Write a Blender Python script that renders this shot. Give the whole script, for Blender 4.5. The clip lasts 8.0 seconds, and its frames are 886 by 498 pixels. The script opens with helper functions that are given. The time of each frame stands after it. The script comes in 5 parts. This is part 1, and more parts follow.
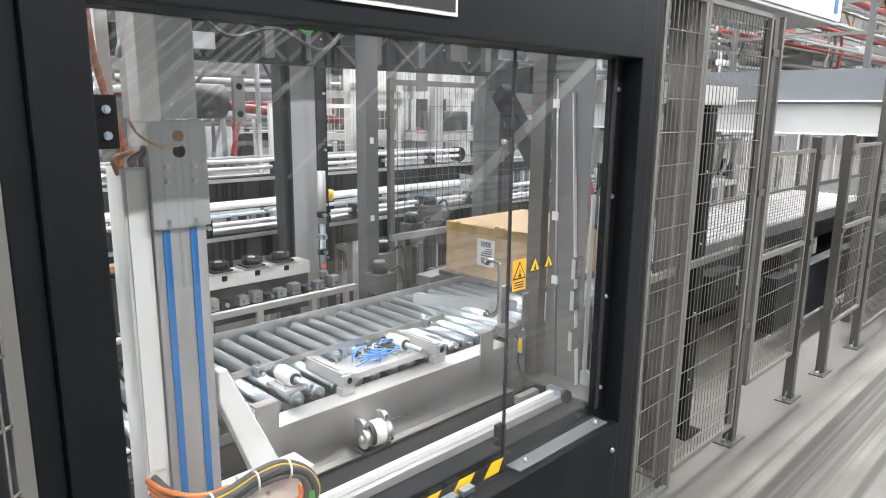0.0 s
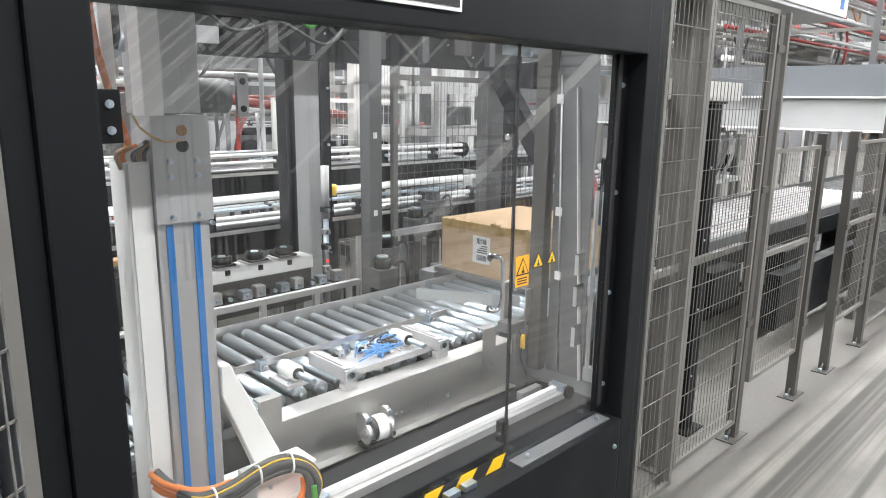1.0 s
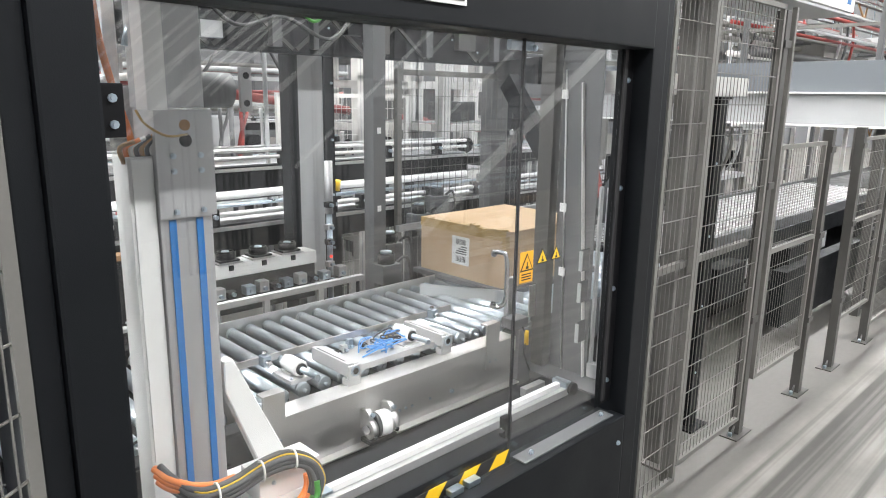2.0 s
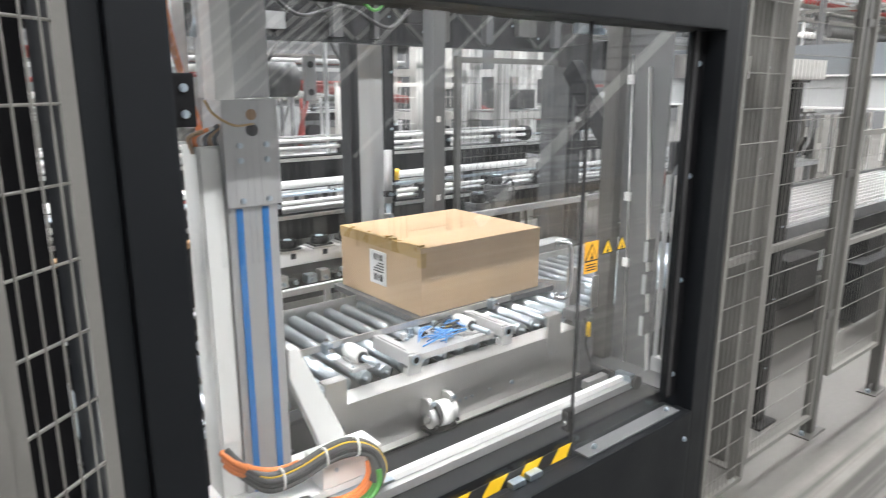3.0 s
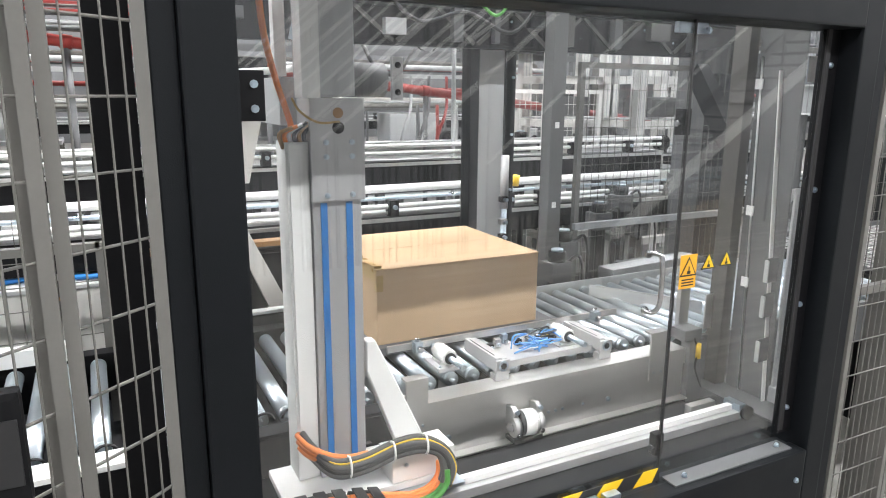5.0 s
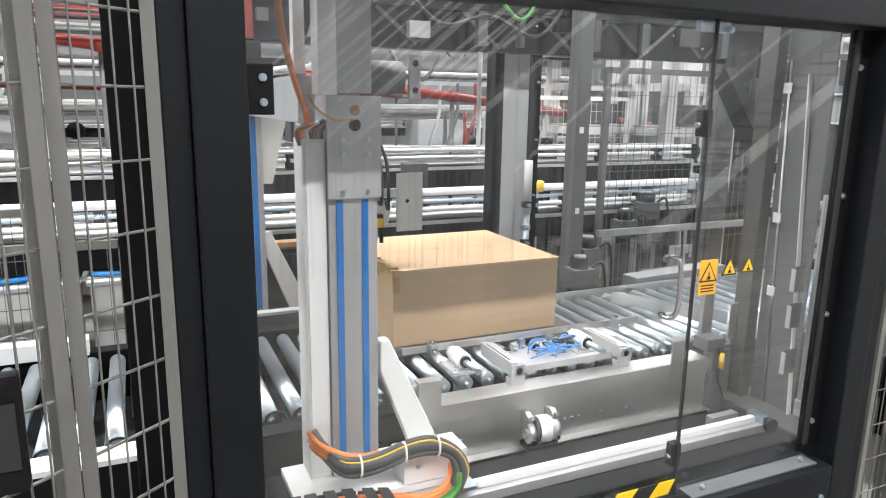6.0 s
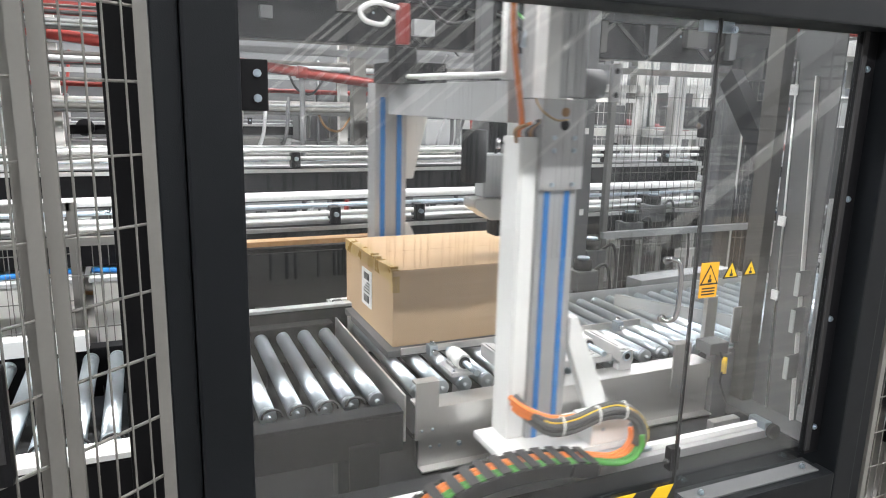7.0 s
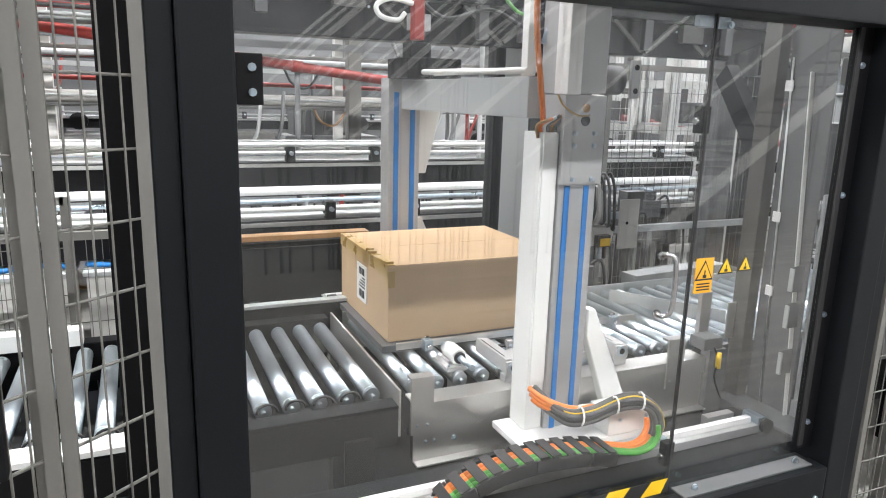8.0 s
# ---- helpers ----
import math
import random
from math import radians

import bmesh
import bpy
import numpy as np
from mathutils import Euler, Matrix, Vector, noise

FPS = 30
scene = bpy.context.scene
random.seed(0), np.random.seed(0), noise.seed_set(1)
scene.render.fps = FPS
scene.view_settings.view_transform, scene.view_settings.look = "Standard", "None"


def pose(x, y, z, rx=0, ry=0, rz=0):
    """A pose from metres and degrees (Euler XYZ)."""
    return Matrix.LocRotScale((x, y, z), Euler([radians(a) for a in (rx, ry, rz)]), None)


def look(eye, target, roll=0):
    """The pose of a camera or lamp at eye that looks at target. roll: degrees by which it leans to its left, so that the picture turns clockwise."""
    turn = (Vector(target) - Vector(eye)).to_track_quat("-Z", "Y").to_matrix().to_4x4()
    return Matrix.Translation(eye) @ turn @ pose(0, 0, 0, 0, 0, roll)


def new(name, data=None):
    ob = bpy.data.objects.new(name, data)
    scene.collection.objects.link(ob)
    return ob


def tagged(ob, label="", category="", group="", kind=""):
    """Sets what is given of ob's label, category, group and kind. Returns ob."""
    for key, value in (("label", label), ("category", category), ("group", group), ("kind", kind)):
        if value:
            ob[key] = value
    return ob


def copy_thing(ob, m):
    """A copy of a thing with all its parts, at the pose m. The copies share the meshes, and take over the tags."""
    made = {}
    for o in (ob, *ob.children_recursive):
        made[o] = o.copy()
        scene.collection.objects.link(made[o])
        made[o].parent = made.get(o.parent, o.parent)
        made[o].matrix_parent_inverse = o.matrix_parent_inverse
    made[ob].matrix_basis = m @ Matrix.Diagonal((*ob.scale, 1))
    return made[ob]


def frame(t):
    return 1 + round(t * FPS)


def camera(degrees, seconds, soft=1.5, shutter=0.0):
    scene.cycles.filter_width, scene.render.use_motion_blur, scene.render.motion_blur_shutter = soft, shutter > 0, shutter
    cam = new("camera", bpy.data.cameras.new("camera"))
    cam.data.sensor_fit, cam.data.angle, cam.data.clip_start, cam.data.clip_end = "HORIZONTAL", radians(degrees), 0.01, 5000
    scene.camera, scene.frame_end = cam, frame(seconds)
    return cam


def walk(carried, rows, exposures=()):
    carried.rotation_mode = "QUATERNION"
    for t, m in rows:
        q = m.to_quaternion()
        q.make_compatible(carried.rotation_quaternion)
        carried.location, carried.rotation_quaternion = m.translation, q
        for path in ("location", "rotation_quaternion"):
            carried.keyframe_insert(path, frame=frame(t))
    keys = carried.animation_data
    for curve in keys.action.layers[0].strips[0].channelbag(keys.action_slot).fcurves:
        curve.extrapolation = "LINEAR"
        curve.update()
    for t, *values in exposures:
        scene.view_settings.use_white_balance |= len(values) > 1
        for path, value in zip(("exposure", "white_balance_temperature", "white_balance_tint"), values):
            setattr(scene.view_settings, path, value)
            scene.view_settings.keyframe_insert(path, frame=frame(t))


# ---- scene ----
cam = camera(65.9, 8.0, soft=1.0, shutter=0.6)
PATH = [
    (0, (0.606, 0.087, 1.637), (1.985, 1.477, 1.23), 0.6),
    (0.5, (0.607, 0.091, 1.638), (1.984, 1.481, 1.226), 0.7),
    (1, (0.607, 0.089, 1.639), (1.978, 1.483, 1.217), 0.8),
    (2.5, (0.612, 0.108, 1.635), (1.955, 1.521, 1.189), 0.9),
    (3, (0.611, 0.125, 1.632), (1.848, 1.626, 1.166), 0.1),
    (3.5, (0.646, 0.124, 1.628), (1.746, 1.721, 1.137), -0.7),
    (4, (0.71, 0.094, 1.623), (1.705, 1.762, 1.145), -0.4),
    (4.5, (0.741, 0.053, 1.621), (1.671, 1.763, 1.163), 0.2),
    (6, (0.807, 0.029, 1.586), (1.616, 1.809, 1.168), 0.9),
    (6.5, (0.831, 0.024, 1.582), (1.607, 1.821, 1.17), 1.4),
    (7, (0.837, 0.029, 1.581), (1.624, 1.82, 1.164), 1.4),
    (7.5, (0.837, 0.029, 1.582), (1.632, 1.814, 1.158), 1.5),
    (8, (0.837, 0.031, 1.581), (1.636, 1.813, 1.15), 1.6),
]
walk(cam, [(t, look(eye, target, roll)) for t, eye, target, roll in PATH])

# ---- light ----
world = bpy.data.worlds.new("hall_air")
world.use_nodes = True
world.node_tree.nodes["Background"].inputs[0].default_value = (0.8, 0.85, 0.9, 1)
world.node_tree.nodes["Background"].inputs[1].default_value = 0.05
scene.world = world
scene.view_settings.exposure = 0.15
STRIP_GLOW = 166.0


# ---- materials ----
def nodes_of(name):
    m = bpy.data.materials.new(name)
    m.use_nodes = True
    t = m.node_tree
    return m, t, t.nodes["Principled BSDF"]


def surface(name, colour, rough=0.5, metal=0.0, vary=0.15, scale=6.0, bump=0.0, fine=120.0, stretch=(1, 1, 1), spec=0.5):
    """A surface with variation at two scales in colour and roughness, and a fine relief."""
    m, t, p = nodes_of(name)
    n, l = t.nodes, t.links
    co = n.new("ShaderNodeTexCoord")
    mp = n.new("ShaderNodeMapping")
    mp.inputs["Scale"].default_value = stretch
    l.new(co.outputs["Object"], mp.inputs["Vector"])
    big, small = n.new("ShaderNodeTexNoise"), n.new("ShaderNodeTexNoise")
    big.inputs["Scale"].default_value, small.inputs["Scale"].default_value = scale, fine
    big.inputs["Detail"].default_value = 4
    for k in (big, small):
        l.new(mp.outputs[0], k.inputs["Vector"])
    mix = n.new("ShaderNodeMath")
    mix.operation = "MULTIPLY_ADD"
    mix.inputs[1].default_value = 0.4
    l.new(small.outputs["Fac"], mix.inputs[0])
    l.new(big.outputs["Fac"], mix.inputs[2])
    ramp = n.new("ShaderNodeMapRange")
    ramp.inputs["From Min"].default_value, ramp.inputs["From Max"].default_value = 0.35, 1.05
    ramp.inputs["To Min"].default_value, ramp.inputs["To Max"].default_value = 1 - vary, 1 + vary
    l.new(mix.outputs[0], ramp.inputs["Value"])
    sc = n.new("ShaderNodeVectorMath")
    sc.operation = "SCALE"
    sc.inputs[0].default_value = colour
    l.new(ramp.outputs[0], sc.inputs["Scale"])
    l.new(sc.outputs[0], p.inputs["Base Color"])
    rr = n.new("ShaderNodeMapRange")
    rr.inputs["From Min"].default_value, rr.inputs["From Max"].default_value = 0.3, 0.7
    rr.inputs["To Min"].default_value, rr.inputs["To Max"].default_value = max(0.05, rough - 0.08), min(1, rough + 0.1)
    l.new(big.outputs["Fac"], rr.inputs["Value"])
    l.new(rr.outputs[0], p.inputs["Roughness"])
    p.inputs["Metallic"].default_value = metal
    p.inputs["Specular IOR Level"].default_value = spec
    if bump:
        b = n.new("ShaderNodeBump")
        b.inputs["Strength"].default_value = bump
        b.inputs["Distance"].default_value = 0.002
        l.new(small.outputs["Fac"], b.inputs["Height"])
        l.new(b.outputs[0], p.inputs["Normal"])
    return m


ANTHRACITE = surface("anthracite_paint", (0.0060, 0.0072, 0.0088), 0.5, vary=0.12, scale=4, bump=0.15, fine=400, spec=0.2)
BLACK = surface("black_paint", (0.006, 0.006, 0.007), 0.55, vary=0.2, scale=5, bump=0.1, spec=0.18)
RUBBER = surface("black_rubber", (0.018, 0.018, 0.019), 0.6, vary=0.2)
STEEL = surface("stainless_steel", (0.74, 0.73, 0.71), 0.40, 1.0, vary=0.07, scale=5, fine=90, stretch=(1, 1, 2.5), bump=0.02)
GALV = surface("galvanised_steel", (0.54, 0.60, 0.64), 0.33, 1.0, vary=0.12, scale=5, fine=120, stretch=(1, 0.3, 1))
PALE_ALU = surface("bead_blasted_aluminium", (0.50, 0.50, 0.495), 0.45, 0.35, vary=0.07, scale=8, fine=150)
BACKDROP_GREY = surface("grey_mirror_backdrop", (0.20, 0.205, 0.21), 0.55, vary=0.15, scale=0.7)
ZINC = surface("zinc_plated_steel", (0.50, 0.58, 0.645), 0.35, 1.0, vary=0.2, scale=6, fine=60, stretch=(2, 0.6, 2))
CHROME = surface("chrome_plating", (0.62, 0.62, 0.63), 0.12, 1.0, vary=0.08, scale=8)
BLUE_GREY = surface("blue_grey_paint", (0.15, 0.165, 0.18), 0.5, vary=0.08, scale=2)
ALU = surface("aluminium", (0.66, 0.66, 0.65), 0.42, 1.0, vary=0.08, scale=5, fine=150)
ALU_GREY = surface("grey_anodised_aluminium", (0.46, 0.46, 0.46), 0.5, 0.6, vary=0.06, scale=3, fine=200, stretch=(8, 8, 0.5))
WHITE = surface("white_paint", (0.80, 0.80, 0.78), 0.45, vary=0.05, scale=3, bump=0.05)
CREAM = surface("cream_white_paint", (0.66, 0.65, 0.62), 0.5, vary=0.06, scale=3)
LIGHT_GREY = surface("light_grey_paint", (0.42, 0.43, 0.43), 0.5, vary=0.08, scale=3)
MID_GREY = surface("mid_grey_paint", (0.095, 0.098, 0.10), 0.5, vary=0.1, scale=3)
# FENCE scaled darker: the shade on the aisle posts is put into the colour.
POST_GREY = surface("darkened_grey_beige_coat", (0.064, 0.062, 0.057), 0.5, vary=0.1, scale=5)
FENCE = surface("grey_beige_powder_coat", (0.150, 0.146, 0.133), 0.5, vary=0.1, scale=5)
PLASTIC_BLUE = surface("blue_plastic", (0.008, 0.15, 0.44), 0.4, vary=0.08)
HOSE_BLUE = surface("blue_air_hose", (0.09, 0.32, 0.72), 0.35, vary=0.1)
ORANGE = surface("orange_cable", (0.72, 0.19, 0.03), 0.45, vary=0.1)
GREEN = surface("green_cable", (0.06, 0.27, 0.04), 0.45, vary=0.1)
CABLE_GREY = surface("grey_cable", (0.06, 0.06, 0.06), 0.5, vary=0.1)
YELLOW = surface("yellow_plastic", (0.80, 0.50, 0.02), 0.45, vary=0.06)
SIGN_ORANGE = surface("orange_label_vinyl", (0.80, 0.40, 0.03), 0.4, vary=0.05)
RED = surface("red_pipe_paint", (0.27, 0.028, 0.022), 0.4, vary=0.15)
PAPER = surface("white_paper", (0.75, 0.75, 0.74), 0.7, vary=0.04)
INK = surface("black_ink", (0.02, 0.02, 0.02), 0.6, vary=0.1)
CARD = surface("brown_cardboard", (0.50, 0.345, 0.205), 0.75, vary=0.09, scale=5, bump=0.12, fine=160, stretch=(1, 1, 0.25))
TAPE = surface("brown_packing_tape", (0.40, 0.26, 0.09), 0.3, vary=0.15, scale=14)
WOOD_TRIM = surface("varnished_wood", (0.36, 0.19, 0.07), 0.5, vary=0.2, stretch=(0.3, 4, 4))
WALL = surface("white_hall_panel", (0.135, 0.138, 0.142), 0.6, vary=0.06, scale=0.5)
ROOF = surface("dark_roof_deck", (0.11, 0.11, 0.115), 0.7, vary=0.1, scale=0.6)
CONCRETE = surface("worn_concrete", (0.116, 0.111, 0.101), 0.6, vary=0.16, scale=1.1, fine=30, stretch=(0.6, 1.3, 1), bump=0.15)


def wheel_tracks(m):
    """Pale and dark wheel tracks along the aisle, broken up by wear."""
    t = m.node_tree
    n, l, p = t.nodes, t.links, t.nodes["Principled BSDF"]
    co, sep = n.new("ShaderNodeTexCoord"), n.new("ShaderNodeSeparateXYZ")
    l.new(co.outputs["Object"], sep.inputs[0])
    mp, no = n.new("ShaderNodeMapping"), n.new("ShaderNodeTexNoise")
    mp.inputs["Scale"].default_value = (0.10, 12.0, 1)
    l.new(co.outputs["Object"], mp.inputs["Vector"])
    l.new(mp.outputs[0], no.inputs["Vector"])
    no.inputs["Scale"].default_value, no.inputs["Detail"].default_value = 1.0, 3
    mp2, wear = n.new("ShaderNodeMapping"), n.new("ShaderNodeTexNoise")
    mp2.inputs["Scale"].default_value = (1.5, 3.0, 1)
    l.new(co.outputs["Object"], mp2.inputs["Vector"])
    l.new(mp2.outputs[0], wear.inputs["Vector"])
    wear.inputs["Scale"].default_value = 1.3
    st = n.new("ShaderNodeMapRange")
    for k, v in (("From Min", 0.42), ("From Max", 0.60), ("To Min", 0.55), ("To Max", 3.3)):
        st.inputs[k].default_value = v
    l.new(no.outputs["Fac"], st.inputs["Value"])
    lane = n.new("ShaderNodeMapRange")
    for k, v in (("From Min", 1.20), ("From Max", 1.10), ("To Min", 0.0), ("To Max", 1.0)):
        lane.inputs[k].default_value = v
    l.new(sep.outputs["Y"], lane.inputs["Value"])
    bay = n.new("ShaderNodeMapRange")
    for k, v in (("From Min", 2.6), ("From Max", 3.2), ("To Min", 0.0), ("To Max", 1.0)):
        bay.inputs[k].default_value = v
    l.new(sep.outputs["X"], bay.inputs["Value"])
    both = n.new("ShaderNodeMath")
    both.operation = "MULTIPLY"
    l.new(lane.outputs[0], both.inputs[0])
    l.new(bay.outputs[0], both.inputs[1])
    amt = n.new("ShaderNodeMath")
    amt.operation = "MULTIPLY"
    l.new(both.outputs[0], amt.inputs[0])
    l.new(wear.outputs["Fac"], amt.inputs[1])
    mix = n.new("ShaderNodeMix")
    mix.inputs["A"].default_value = 1.0
    l.new(amt.outputs[0], mix.inputs["Factor"])
    l.new(st.outputs[0], mix.inputs["B"])
    sc = n.new("ShaderNodeVectorMath")
    sc.operation = "SCALE"
    l.new(p.inputs["Base Color"].links[0].from_socket, sc.inputs[0])
    l.new(mix.outputs["Result"], sc.inputs["Scale"])
    l.new(sc.outputs[0], p.inputs["Base Color"])


wheel_tracks(CONCRETE)
BROWN_COPPER = surface("copper_brown", (0.30, 0.16, 0.06), 0.5, vary=0.2)


def glowing(name, colour, strength):
    m, t, p = nodes_of(name)
    p.inputs["Base Color"].default_value = (*colour, 1)
    p.inputs["Emission Color"].default_value = (*colour, 1)
    p.inputs["Emission Strength"].default_value = strength
    return m


LAMP = glowing("led_diffuser", (0.99, 0.99, 1.0), STRIP_GLOW)
GREEN_GLOW = glowing("green_signal_light", (0.05, 0.9, 0.35), 1.5)
RED_GLOW = glowing("red_signal_light", (1.0, 0.06, 0.03), 1.5)


def clear_sheet(name, tint, gloss):
    """Clear polycarbonate: see-through, with mirror gloss by Fresnel and a faint haze of wipe marks."""
    m, t, p = nodes_of(name)
    n, l = t.nodes, t.links
    n.remove(p)
    tr, gl, lw = n.new("ShaderNodeBsdfTransparent"), n.new("ShaderNodeBsdfGlossy"), n.new("ShaderNodeLayerWeight")
    tr.inputs[0].default_value = (*tint, 1)
    gl.inputs["Roughness"].default_value = 0.015
    lw.inputs["Blend"].default_value = 0.5
    pw, fr = n.new("ShaderNodeMath"), n.new("ShaderNodeMath")
    pw.operation, fr.operation = "POWER", "MULTIPLY_ADD"
    pw.inputs[1].default_value = 5.0
    fr.inputs[1].default_value, fr.inputs[2].default_value = 1 - gloss, gloss
    l.new(lw.outputs["Facing"], pw.inputs[0])
    l.new(pw.outputs[0], fr.inputs[0])
    mx = n.new("ShaderNodeMixShader")
    l.new(fr.outputs[0], mx.inputs[0])
    l.new(tr.outputs[0], mx.inputs[1])
    l.new(gl.outputs[0], mx.inputs[2])
    haze, df = n.new("ShaderNodeMixShader"), n.new("ShaderNodeBsdfDiffuse")
    df.inputs[0].default_value = (0.8, 0.8, 0.8, 1)
    co, no = n.new("ShaderNodeTexCoord"), n.new("ShaderNodeTexNoise")
    no.inputs["Scale"].default_value = 2.5
    no.inputs["Detail"].default_value = 6
    l.new(co.outputs["Object"], no.inputs["Vector"])
    mr = n.new("ShaderNodeMapRange")
    mr.inputs["From Min"].default_value, mr.inputs["From Max"].default_value = 0.35, 0.75
    mr.inputs["To Min"].default_value, mr.inputs["To Max"].default_value = 0.001, 0.006
    l.new(no.outputs["Fac"], mr.inputs["Value"])
    l.new(mr.outputs[0], haze.inputs[0])
    l.new(mx.outputs[0], haze.inputs[1])
    l.new(df.outputs[0], haze.inputs[2])
    l.new(haze.outputs[0], n["Material Output"].inputs["Surface"])
    return m


GLASS = clear_sheet("clear_polycarbonate", (0.97, 0.975, 0.975), 0.078)
GLASS_SIDE = clear_sheet("clear_side_polycarbonate", (0.93, 0.94, 0.95), 0.045)


# ---- mesh helpers ----
def bx(bm, x0, x1, y0, y1, z0, z1, bevel=0.0):
    """A box between two corners, its edges bevelled."""
    vs = [bm.verts.new((x, y, z)) for x in (x0, x1) for y in (y0, y1) for z in (z0, z1)]
    fs = [(0, 1, 3, 2), (4, 6, 7, 5), (0, 4, 5, 1), (2, 3, 7, 6), (0, 2, 6, 4), (1, 5, 7, 3)]
    faces = [bm.faces.new([vs[i] for i in f]) for f in fs]
    if bevel:
        es = list({e for f in faces for e in f.edges})
        bmesh.ops.bevel(bm, geom=es, offset=bevel, segments=2, affect="EDGES", profile=0.7)
    return bm


def prism(bm, outline, y0, y1, bevel=0.0):
    """A plate: an outline of (x, z) pulled from y0 to y1."""
    a = [bm.verts.new((x, y0, z)) for x, z in outline]
    b = [bm.verts.new((x, y1, z)) for x, z in outline]
    k = len(a)
    faces = [bm.faces.new(a), bm.faces.new(list(reversed(b)))]
    faces += [bm.faces.new((a[(i + 1) % k], a[i], b[i], b[(i + 1) % k])) for i in range(k)]
    bmesh.ops.recalc_face_normals(bm, faces=faces)
    if bevel:
        bmesh.ops.bevel(bm, geom=list({e for f in faces for e in f.edges}), offset=bevel, segments=1, affect="EDGES")
    return bm


def tube(bm, pts, r, seg=8, caps=True):
    """A round tube through points."""
    pts = [Vector(p) for p in pts]
    rings, up = [], None
    for i, p in enumerate(pts):
        d = (pts[min(i + 1, len(pts) - 1)] - pts[max(i - 1, 0)]).normalized()
        if up is None:
            up = d.orthogonal().normalized()
        up = (up - d * up.dot(d)).normalized()
        side = d.cross(up)
        rings.append([bm.verts.new(p + r * (math.cos(2 * math.pi * k / seg) * up + math.sin(2 * math.pi * k / seg) * side)) for k in range(seg)])
    for a, b in zip(rings, rings[1:]):
        for k in range(seg):
            f = bm.faces.new((a[k], a[(k + 1) % seg], b[(k + 1) % seg], b[k]))
            f.smooth = True
    if caps:
        bm.faces.new(list(reversed(rings[0])))
        bm.faces.new(rings[-1])
    return bm


def bar(bm, p, q, w, h):
    """A square bar from p to q, w across, h in the other way."""
    p, q = Vector(p), Vector(q)
    d = (q - p).normalized()
    s = d.cross(Vector((0, 0, 1)))
    s = s.normalized() if s.length > 1e-3 else Vector((1, 0, 0))
    u = s.cross(d)
    v = [[bm.verts.new(e + a * s * w / 2 + b * u * h / 2) for a, b in ((-1, -1), (1, -1), (1, 1), (-1, 1))] for e in (p, q)]
    fs = [bm.faces.new(list(reversed(v[0]))), bm.faces.new(v[1])]
    fs += [bm.faces.new((v[0][i], v[0][(i + 1) % 4], v[1][(i + 1) % 4], v[1][i])) for i in range(4)]
    bmesh.ops.recalc_face_normals(bm, faces=fs)
    return bm


def curve_pts(ctrl, steps=6):
    """Points of a smooth curve through the control points."""
    c = [Vector(p) for p in ctrl]
    c = [2 * c[0] - c[1]] + c + [2 * c[-1] - c[-2]]
    out = []
    for i in range(1, len(c) - 2):
        for k in range(steps):
            t = k / steps
            a, b, d, e = c[i - 1], c[i], c[i + 1], c[i + 2]
            out.append(0.5 * (2 * b + (d - a) * t + (2 * a - 5 * b + 4 * d - e) * t * t + (3 * b - a - 3 * d + e) * t ** 3))
    return out + [c[-2]]


def B():
    return bmesh.new()


def thing(name, at, label, category, group="", kind=""):
    ob = new(name)
    ob.location = at
    ob.empty_display_size = 0.05
    return tagged(ob, label, category, group, kind)


def base_of(ob):
    v = Vector((0, 0, 0))
    while ob is not None:
        v += ob.location
        ob = ob.parent
    return v


def part(name, bm, material, parent, label=""):
    """Links a bmesh, given in the place's own metres, as one mesh under a thing or part."""
    bmesh.ops.translate(bm, verts=bm.verts, vec=-base_of(parent))
    me = bpy.data.meshes.new(name)
    bm.to_mesh(me)
    bm.free()
    me.materials.append(material)
    ob = new(name, me)
    ob.parent = parent
    return tagged(ob, label) if label else ob


def share(name, me, parent, at, turn=(0, 0, 0)):
    """One more piece on a mesh that others share; at: the place's metres."""
    ob = new(name, me)
    ob.parent = parent
    ob.location = Vector(at) - base_of(parent)
    ob.rotation_euler = [radians(a) for a in turn]
    return ob


def solid(name, bm, material, label="", category="", group="", kind="", at=(0, 0, 0)):
    """A thing or piece of the setting that is one mesh."""
    bmesh.ops.translate(bm, verts=bm.verts, vec=-Vector(at))
    me = bpy.data.meshes.new(name)
    bm.to_mesh(me)
    bm.free()
    me.materials.append(material)
    ob = new(name, me)
    ob.location = at
    return tagged(ob, label, category, group, kind)


def mesh_of(name, bm, material):
    me = bpy.data.meshes.new(name)
    bm.to_mesh(me)
    bm.free()
    me.materials.append(material)
    return me


def disc(bm, c, axis, r, depth, seg=10):
    c, a = Vector(c), Vector(axis).normalized()
    return tube(bm, [c, c + a * depth], r, seg)


bolt_bm = disc(B(), (0, 0, 0), (0, -1, 0), 0.009, 0.006, 8)
disc(bolt_bm, (0, -0.006, 0), (0, -1, 0), 0.0055, 0.004, 6)
BOLT = mesh_of("bolt", bolt_bm, ZINC)


